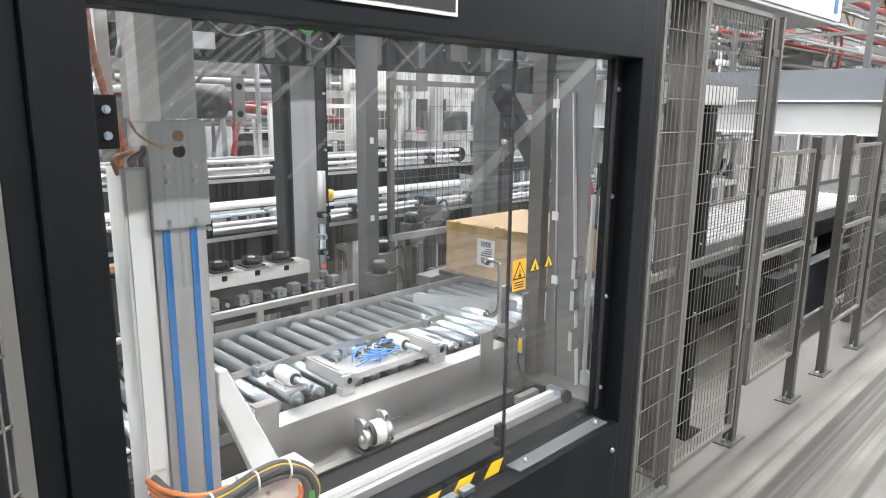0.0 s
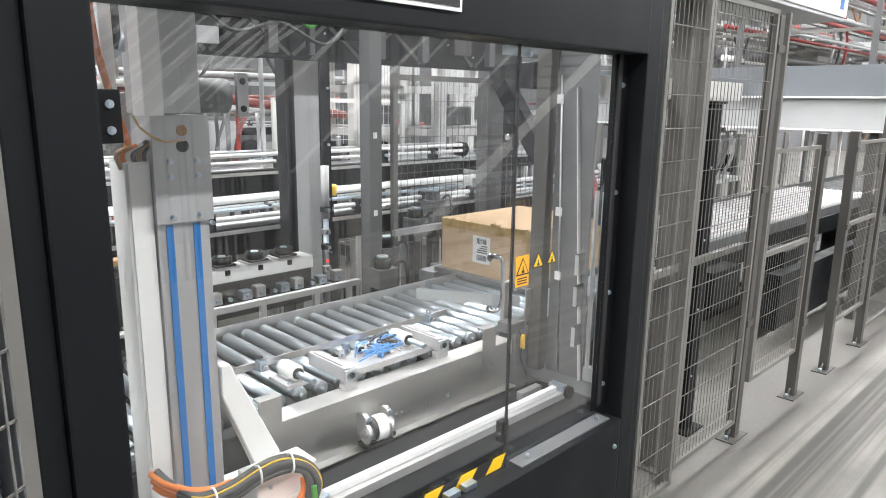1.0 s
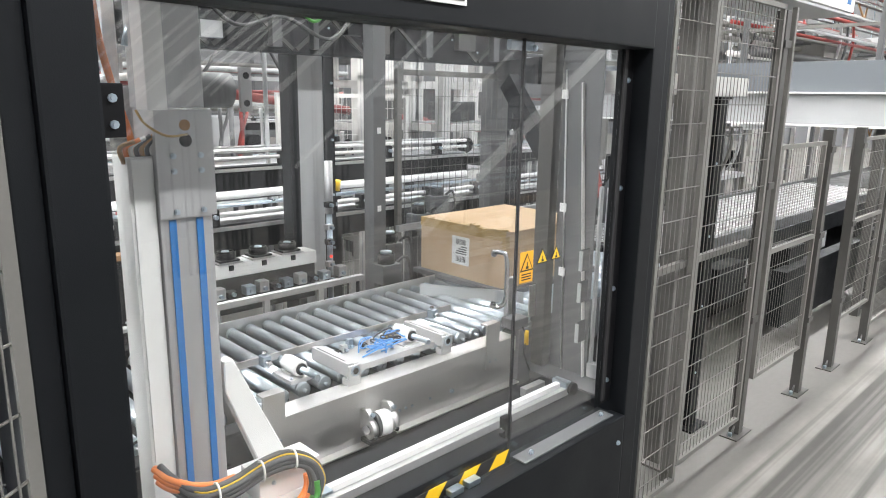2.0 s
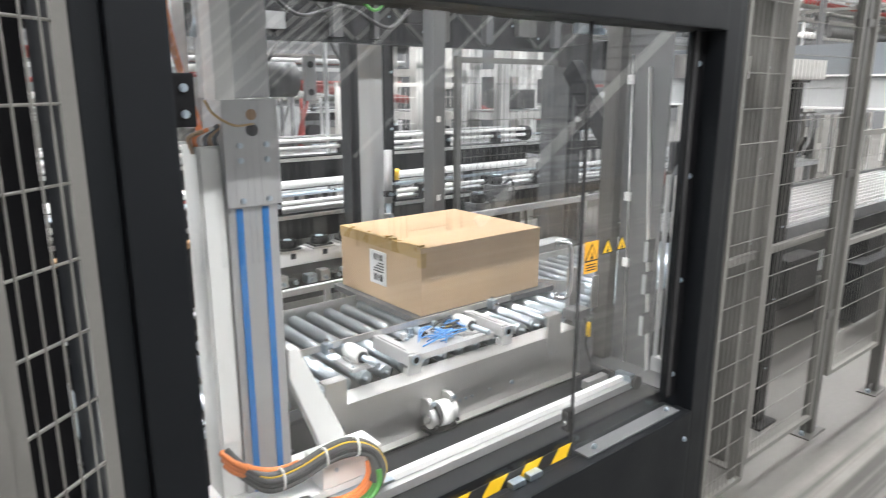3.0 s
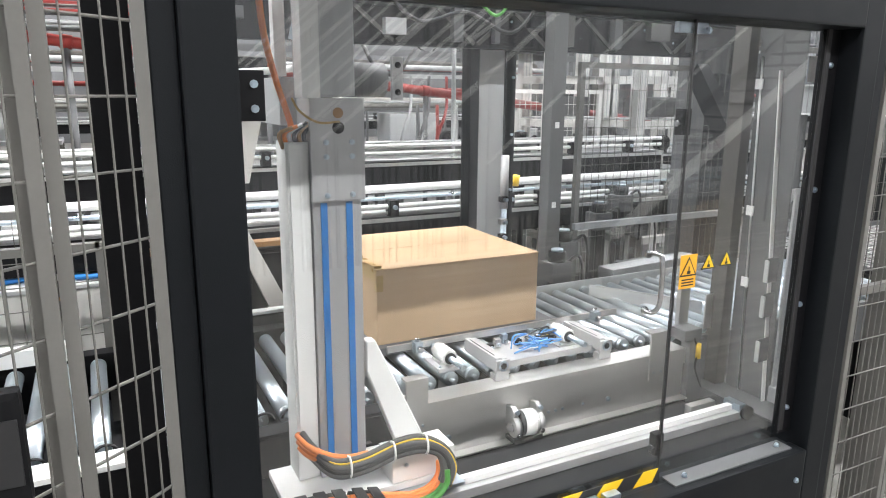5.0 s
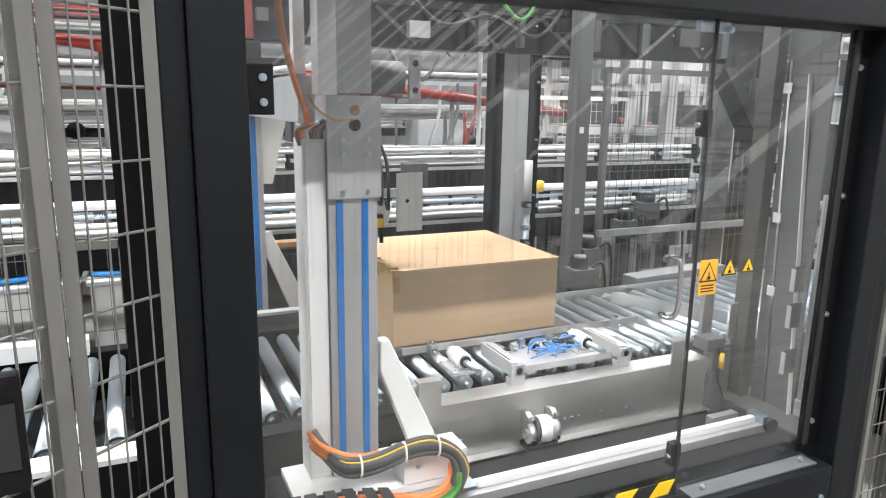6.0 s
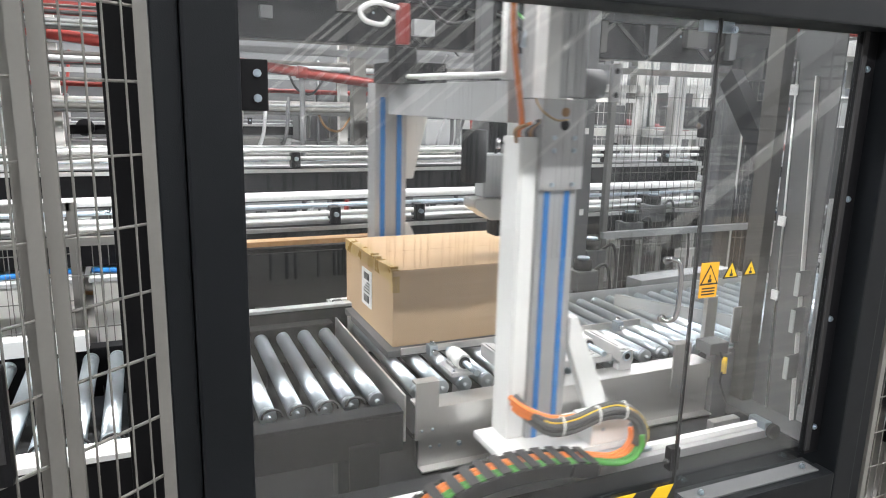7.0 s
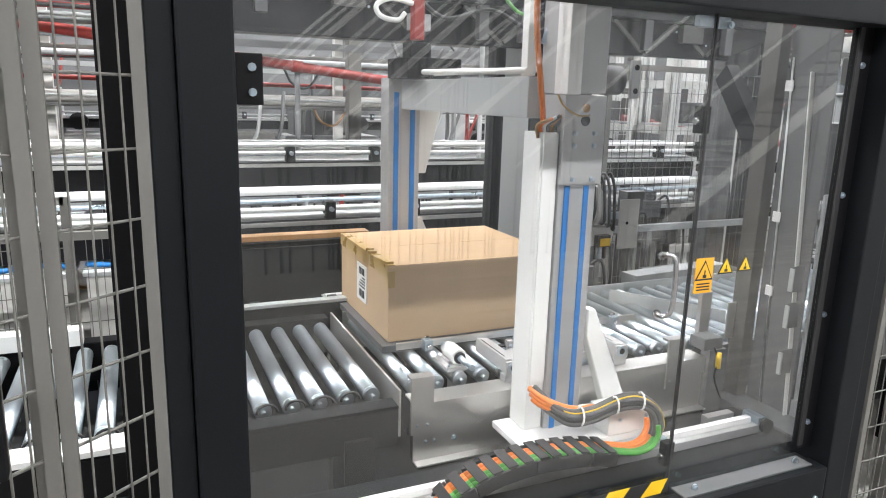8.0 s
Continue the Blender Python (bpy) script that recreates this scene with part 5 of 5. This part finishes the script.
def pump(x, y, z):
    t = thing("drive_unit", (x, y, 0), "small dark drive unit on a block", "machine part", "small drive units")
    part("block", bx(B(), x - 0.06, x + 0.06, y - 0.05, y + 0.05, z - 0.10, z, 0.006), MID_GREY, t)
    part("motor", disc(B(), (x, y, z + 0.001), (0, 0, 1), 0.045, 0.05, 16), BLACK, t)
    part("cap", disc(B(), (x, y, z + 0.052), (0, 0, 1), 0.03, 0.012, 14), ZINC, t)
    part("stand", bx(B(), x - 0.03, x + 0.03, y - 0.03, y + 0.03, 0, z - 0.101, 0.004), BLACK, t)
    part("hose", tube(B(), curve_pts([(x + 0.05, y, z - 0.02), (x + 0.12, y - 0.02, z + 0.02), (x + 0.16, y - 0.01, z - 0.10), (x + 0.17, y, z - 0.3)], 5), 0.008, 6), RUBBER, t)
    return t


pump(2.78, 2.74, 0.80)
pump(3.0, 2.98, 0.84)
pump(3.35, 3.12, 0.95)
pump(3.62, 3.25, 1.02)
pump(4.15, 3.3, 1.12)
pump(3.5, 4.2, 1.30)
pump(3.95, 3.45, 0.80)


def aluminium_rack(x, y):
    t = thing("aluminium_rack", (x, y, 0), "tall pale aluminium profile rack with shelves", "rack")
    for dx, dy in ((0, 0), (0.62, 0.0), (0.05, 0.45), (0.66, 0.45)):
        p = part("upright", bx(B(), x + dx, x + dx + 0.09, y + dy, y + dy + 0.09, 0, 2.05, 0.003), CREAM, t)
        for k in range(2):
            part("groove", bx(B(), x + dx + 0.024 + 0.034 * k, x + dx + 0.032 + 0.034 * k, y + dy - 0.0015, y + dy - 0.0003, 0, 2.05), LIGHT_GREY, p)
    for z in (0.42, 0.68, 0.955, 1.355, 1.70):
        part("crossbar", bx(B(), x + 0.091, x + 0.619, y + 0.01, y + 0.07, z, z + 0.06, 0.003), CREAM, t)
        part("crossbar", bx(B(), x + 0.02, x + 0.07, y + 0.091, y + 0.449, z, z + 0.06, 0.003), CREAM, t)
    for z in (0.745, 1.02, 1.42):
        part("shelf", bx(B(), x + 0.05, x + 0.66, y + 0.08, y + 0.44, z, z + 0.012), LIGHT_GREY, t)
    part("hopper", bx(B(), x + 0.20, x + 0.50, y + 0.1, y + 0.4, 1.44, 1.60, 0.02), MID_GREY, t)
    part("motor", disc(B(), (x + 0.35, y + 0.12, 1.24), (0, -1, 0), 0.06, 0.08, 16), BLACK, t)


aluminium_rack(4.53, 4.15)
aluminium_rack(4.02, 4.6)
aluminium_rack(6.2, 5.4)

# fences behind the machine
fence_panel((3.08, 3.0), (4.6, 3.0), 0.10, 1.78, "grey wire mesh guard fence panel behind the rollers", dv=0.05, dh=0.20, w=0.03, r=0.0015)
fence_panel((4.4, 2.85), (6.4, 2.85), 0.10, 1.9, "grey wire mesh guard fence panel between conveyors", dv=0.05, dh=0.2, w=0.03, r=0.0014)
fence_panel((3.2, 4.45), (4.4, 4.45), 0.0, 1.65, "pale wire mesh guard fence panel before a rack", dv=0.05, dh=0.2, w=0.03, mat=CREAM, r=0.0018)
fence_panel((-2.4, 3.15), (0.55, 3.15), 0.0, 1.15, "pale wire mesh guard fence panel beside the outfeed", dv=0.05, dh=0.2, w=0.03)
fence_panel((-0.3, 2.75), (0.75, 2.75), 0.0, 1.08, "grey wire mesh guard fence panel beside the outfeed rollers", dv=0.05, dh=0.2, w=0.03)
solid("handrail", bar(B(), (3.06, 2.98, 0.91), (4.5, 2.98, 0.91), 0.03, 0.035), LIGHT_GREY, "light grey handrail on the guard fence", "handrail", at=(3.5, 2.98, 0.89))


def red_pipe(p, q, r):
    t = thing("sprinkler_pipe", p, "red painted pipe with couplings running through the hall", "pipe", "red pipes")
    p, q = Vector(p), Vector(q)
    part("pipe", tube(B(), [p, q], r, 12), RED, t)
    d = (q - p).normalized()
    n = int((q - p).length / 1.1)
    for k in range(1, n):
        c = p + (q - p) * k / n
        cp = part("coupling", tube(B(), [c - d * 0.035, c + d * 0.035], r * 1.22, 12), RED, t)
        part("stand", tube(B(), [(c.x, c.y, 0), (c.x, c.y, c.z - r)], 0.02, 8), MID_GREY, cp)


red_pipe((-3.0, 5.0, 2.32), (6.8, 5.0, 1.22), 0.036)
red_pipe((-4.0, 8.6, 1.72), (12.0, 8.6, 1.62), 0.028)
red_pipe((8.0, 9.5, 3.4), (20.0, 9.5, 3.3), 0.05)


def truss(y, z, x0, x1, h):
    t = thing("roof_truss", ((x0 + x1) / 2, y, z), "dark steel lattice truss above the machines", "truss", "steel trusses")
    part("chord", bx(B(), x0, x1, y - 0.04, y + 0.04, z, z + 0.07), ANTHRACITE, t)
    part("chord", bx(B(), x0, x1, y - 0.04, y + 0.04, z + h, z + h + 0.07), ANTHRACITE, t)
    x, s = x0, 1
    while x < x1 - h:
        part("diagonal", bar(B(), (x, y, z + 0.03 if s > 0 else z + h), (x + h, y, z + h if s > 0 else z + 0.03), 0.03, 0.04), LIGHT_GREY, t)
        x, s = x + h, -s
    for x in (x0 + 0.1, x1 - 0.1):
        part("column", bx(B(), x - 0.06, x + 0.06, y - 0.06, y + 0.06, 0, z - 0.001), ANTHRACITE, t)


truss(3.9, 2.1, -2.0, 5.2, 0.55)
truss(6.2, 2.6, -3.0, 9.0, 0.6)


def mezzanine():
    t = thing("mezzanine", (2.0, 11.5, 0), "pale grey raised platform wall with steel posts", "platform")
    part("wall", bx(B(), -6, 9, 11.0, 11.2, 0.9, 3.4, 0.01), WALL, t)
    part("deck", bx(B(), -6, 9, 10.6, 14.0, 3.401, 3.6, 0.01), MID_GREY, t)
    for x in np.arange(-5.5, 9, 2.4):
        part("post", bx(B(), x, x + 0.15, 10.7, 10.85, 0, 3.40, 0.01), MID_GREY, t)
    for z in (4.1, 4.6):
        part("rail", bx(B(), -6, 9, 10.62, 10.66, z, z + 0.04), LIGHT_GREY, t)


mezzanine()


# ---- pieces of the far plant: pipes, boxes and machines that fill the distance ----
def plant_unit(x, y, z, s, k):
    t = thing("process_machine", (x, y, 0), ("light grey process machine with pipes on a steel stand", "grey process machine with a round motor on a stand", "open steel stand with pale pipes")[k % 3],
              "machine", "distant machines")
    for dx in (0, s):
        for dy in (0, s * 0.6):
            part("leg", bx(B(), x + dx, x + dx + 0.05, y + dy, y + dy + 0.05, 0, z, 0.003), (FENCE, MID_GREY, CREAM)[k % 3], t)
    part("deck", bx(B(), x, x + s + 0.05, y, y + s * 0.6 + 0.05, z + 0.001, z + 0.05, 0.004), LIGHT_GREY, t)
    part("body", bx(B(), x + 0.1 * s, x + 0.7 * s, y + 0.1, y + 0.5 * s, z + 0.051, z + 0.05 + 0.45 * s, 0.02), (LIGHT_GREY, MID_GREY, FENCE)[k % 3], t)
    part("motor", disc(B(), (x + 0.85 * s, y + 0.2, z + 0.2), (0, -1, 0), 0.10, 0.16, 14), (BLACK, MID_GREY, PLASTIC_BLUE)[k % 3], t)
    for j in range(3):
        xx = x + s * (0.2 + 0.22 * j)
        part("pipe", tube(B(), curve_pts([(xx, y + 0.05, z + 0.1), (xx, y - 0.02, z + 0.3 * s), (xx + 0.1, y, z + 0.55 * s), (xx + 0.15, y + 0.1, z + 0.9 * s)], 4), 0.018, 6), (FENCE, LIGHT_GREY, MID_GREY, RED, LIGHT_GREY)[(j + k) % 5], t)


random.seed(11)
k = 0
for x, y, z, s in ((0.2, 4.4, 0.55, 0.6), (1.6, 4.45, 0.5, 0.55), (3.1, 5.7, 0.7, 0.9), (4.9, 5.9, 0.8, 0.9), (-0.6, 5.8, 0.6, 0.8), (1.4, 6.9, 0.7, 1.0), (3.6, 7.0, 0.9, 1.0), (5.9, 7.2, 0.9, 1.1),
                   (-1.8, 7.4, 0.7, 1.0), (7.6, 3.3, 0.8, 0.9), (8.8, 4.0, 1.6, 1.2), (10.5, 3.2, 1.9, 1.2), (9.6, 5.6, 1.8, 1.3), (12.0, 4.2, 2.0, 1.4), (11.0, 6.5, 2.0, 1.5), (13.5, 3.1, 2.0, 1.4),
                   (14.5, 5.5, 2.2, 1.6), (7.2, 4.8, 1.5, 1.0), (5.2, 3.2, 0.6, 0.6), (2.6, 9.0, 1.0, 1.2), (6.5, 9.0, 1.2, 1.3), (-0.8, 9.2, 1.0, 1.2)):
    plant_unit(x, y, z, s, k)
    k += 1


def pipe_run(y, z, x0, x1, r, mat, label):
    t = thing("pipe_run", ((x0 + x1) / 2, y, z), label, "pipe", "pipe runs")
    part("pipe", tube(B(), [(x0, y, z), (x1, y, z)], r, 8), mat, t)
    for x in np.arange(x0 + 0.4, x1, 1.5):
        part("hanger", tube(B(), [(x, y, z + r), (x, y, 7.99)], 0.008, 5), ZINC, t)


for y, z, r, m in ((4.2, 2.55, 0.03, FENCE), (4.9, 2.9, 0.05, LIGHT_GREY), (5.6, 2.45, 0.025, RED), (6.6, 3.2, 0.05, FENCE), (7.1, 2.8, 0.03, LIGHT_GREY), (8.1, 3.3, 0.06, RED), (9.0, 3.0, 0.04, FENCE)):
    pipe_run(y, z, -4.0, 17.0, r, m, "long straight pipe hung high in the hall")


def signal_tower():
    t = thing("signal_tower", (2.85, 4.0, 2.05), "small signal tower lit green above a machine", "signal light")
    part("pole", tube(B(), [(2.85, 4.0, 0), (2.85, 4.0, 2.10)], 0.015, 8), LIGHT_GREY, t)
    part("green_lens", tube(B(), [(2.85, 4.0, 2.1), (2.85, 4.0, 2.17)], 0.035, 12), GREEN_GLOW, t, "lit green lens")
    part("cap", tube(B(), [(2.85, 4.0, 2.171), (2.85, 4.0, 2.25)], 0.035, 12), CREAM, t)


signal_tower()
solid("yellow_fitting", disc(B(), (2.96, 3.42, 1.09), (0, -0.2, 1), 0.022, 0.06, 12), YELLOW, "small yellow plastic fitting on a conveyor", "fitting", at=(2.92, 3.42, 1.10))


# ---- racks of pipes high in the distance ----
def pipe_rack(x0, x1, y, zs, seed, label):
    t = thing("pipe_rack", ((x0 + x1) / 2, y, 0), label, "pipe rack", "pipe racks")
    rnd = random.Random(seed)
    for x in np.arange(x0, x1 + 0.1, (x1 - x0) / 3):
        part("upright", bx(B(), x, x + 0.10, y + 0.2, y + 0.3, 0, zs[-1] + 0.3, 0.005), (CREAM, FENCE)[seed % 2], t)
    for z in zs:
        part("ledger", bx(B(), x0, x1, y + 0.19, y + 0.199, z - 0.05, z, 0.002), (LIGHT_GREY, FENCE, MID_GREY)[rnd.randrange(3)], t)
        for k in range(4):
            r = rnd.choice((0.012, 0.02, 0.03, 0.045))
            m = rnd.choice((FENCE, CREAM, LIGHT_GREY, RED, FENCE, CABLE_GREY, LIGHT_GREY, MID_GREY))
            yy = y - 0.1 - 0.12 * k
            zz = z + rnd.uniform(0.0, 0.12)
            part("pipe", tube(B(), [(x0, yy, zz), (x1, yy, zz)], r, 6), m, t)
        for k in range(3):
            x = rnd.uniform(x0, x1 - 0.5)
            w = rnd.uniform(0.15, 0.5)
            part("box", bx(B(), x, x + w, y - 0.05, y + 0.18, z, z + rnd.uniform(0.08, 0.22), 0.01), rnd.choice((LIGHT_GREY, MID_GREY, BLACK, FENCE, MID_GREY)), t)
        for k in range(2):
            x = rnd.uniform(x0, x1 - 0.6)
            c = curve_pts([(x, y - 0.2, z), (x + 0.08, y - 0.25, z - 0.16), (x + 0.25, y - 0.22, z - 0.2), (x + 0.4, y - 0.2, z - 0.02)], 5)
            part("cable", tube(B(), c, 0.014, 6), rnd.choice((RUBBER, BROWN_COPPER, CABLE_GREY, RUBBER)), t)


pipe_rack(7.5, 15.0, 3.4, (1.35, 1.75, 2.05, 2.35, 2.65, 2.95, 3.3), 1, "steel rack of pale and red pipes above a conveyor")
pipe_rack(8.5, 18.0, 5.5, (1.8, 2.2, 2.6, 3.0, 3.4, 3.8), 2, "steel rack of pipes and cable boxes")
pipe_rack(10.0, 22.0, 8.5, (2.4, 3.0, 3.6, 4.2, 4.8), 3, "distant steel rack of pipes")
pipe_rack(-3.0, 6.0, 7.9, (1.45, 1.85, 2.3, 2.75, 3.2), 4, "distant steel rack of pipes behind the conveyors")
pipe_rack(-3.0, 5.0, 5.0, (0.55, 0.85, 1.95, 2.25), 5, "low steel rack with pipes and small boxes")


# ---- staircase behind the viewer, which the window mirrors ----
def staircase():
    t = thing("steel_staircase", (3.5, -3.28, 0), "white painted steel staircase with inclined handrails", "stairs")
    y = -3.28
    def rail(name, a, b, r, mat):
        part(name, tube(B(), [(a[0], y, a[1]), (b[0], y, b[1])], r, 10), mat, t)
        for u in (0.15, 0.85):
            x, z = a[0] + u * (b[0] - a[0]), a[1] + u * (b[1] - a[1])
            part("baluster", tube(B(), [(x, y - 0.05, 0), (x, y - 0.05, z)], 0.015, 6), MID_GREY, t)
    rail("handrail", (3.275, 1.788), (5.2, 3.29), 0.019, WHITE)
    rail("handrail", (3.675, 1.857), (5.9, 3.26), 0.019, WHITE)
    rail("handrail", (3.40, 1.073), (6.2, 3.33), 0.028, WHITE)
    rail("handrail", (4.30, 0.93), (7.3, 3.28), 0.019, WHITE)
    rail("handrail", (6.40, 1.42), (9.0, 3.20), 0.019, WHITE)
    rail("handrail", (2.58, 1.205), (4.95, 2.92), 0.017, WHITE)
    rail("handrail", (2.34, 1.235), (4.40, 2.93), 0.015, WHITE)
    rail("handrail", (3.72, 1.385), (5.95, 3.06), 0.016, WHITE)
    for x, z, run, r in ((1.84, 1.80, 0.75, 0.013), (2.01, 1.76, 1.55, 0.018), (2.18, 1.71, 1.70, 0.018), (2.30, 1.70, 1.60, 0.012), (1.93, 1.80, 0.70, 0.012), (2.75, 1.72, 1.60, 0.014), (3.02, 1.80, 1.55, 0.014),
                        (1.62, 1.62, 1.30, 0.011), (1.72, 1.55, 1.60, 0.013), (2.10, 1.42, 1.95, 0.012), (2.48, 1.58, 1.80, 0.015), (2.60, 1.40, 2.05, 0.011), (2.90, 1.45, 1.95, 0.016), (3.20, 1.50, 1.90, 0.012), (3.45, 1.62, 1.80, 0.014)):
        rail("infill_rail", (x, z), (x + run, z + 0.84 * run), r, WHITE)
    st = B()
    bar(st, (5.97, y, 0.03), (10.6, y, 2.99), 0.05, 0.14)
    part("stringer", st, WHITE, t)
    st = B()
    bar(st, (5.97, y - 0.9, 0.03), (10.6, y - 0.9, 2.99), 0.05, 0.14)
    part("stringer", st, MID_GREY, t)
    for k in range(16):
        x = 6.2 + 0.27 * k
        part("tread", bx(B(), x, x + 0.26, y - 0.87, y - 0.03, 0.17 * (k + 1) - 0.03, 0.17 * (k + 1), 0.003), MID_GREY, t)


staircase()


# ---- movement ----
def motions():
    base = Vector(CARTON.location)
    rows = [(0.0, 3.295, -0.03), (0.5, 3.288, -0.03), (1.0, 3.235, -0.03), (1.2, 3.205, -0.03), (1.8, 3.10, -0.03), (2.3, 2.915, -0.03), (2.5, 2.757, -0.03), (2.7, 2.545, -0.03), (2.9, 2.313, -0.02),
            (3.2, 1.995, -0.01), (3.5, 1.797, 0.0), (3.7, 1.69, 0.0), (4.0, 1.618, 0.0), (4.5, 1.605, 0.0), (6.0, 1.605, 0.0), (8.0, 1.605, 0.0)]
    walk(CARTON, [(t, pose(x, base.y + dy, base.z)) for t, x, dy in rows])
    g = Vector(GANTRY.location)
    rows = [(0.0, -0.010), (4.0, -0.012), (5.8, -0.004), (6.0, 0.000), (6.1, 0.018), (6.2, 0.056), (6.3, 0.112), (6.4, 0.187), (6.5, 0.263), (6.6, 0.336), (6.7, 0.407), (6.8, 0.475), (6.9, 0.541), (7.0, 0.606),
            (7.1, 0.657), (7.2, 0.682), (7.3, 0.688), (7.6, 0.688), (8.0, 0.688)]
    walk(GANTRY, [(t, pose(g.x + d, g.y, g.z)) for t, d in rows])
    h = Vector(HEAD.location)
    rows = [(0.0, 1.31, 1.05), (4.7, 1.31, 1.05), (5.2, 1.31, 0.55), (5.8, 1.31, 0.0), (6.0, 1.31, 0.0), (6.2, 1.36, 0.0), (6.4, 1.50, 0.0), (6.5, 1.585, 0.0), (6.7, 1.735, 0.0), (6.9, 1.865, 0.0), (7.0, 1.90, 0.0),
            (7.1, 1.93, 0.0), (7.3, 1.94, 0.0), (7.4, 1.965, 0.0), (7.5, 2.04, -0.01), (7.6, 2.19, -0.06), (7.7, 2.296, -0.13), (7.8, 2.312, -0.15), (8.0, 2.312, -0.15)]
    walk(HEAD, [(t, pose(x, h.y, h.z + dz)) for t, x, dz in rows])


motions()
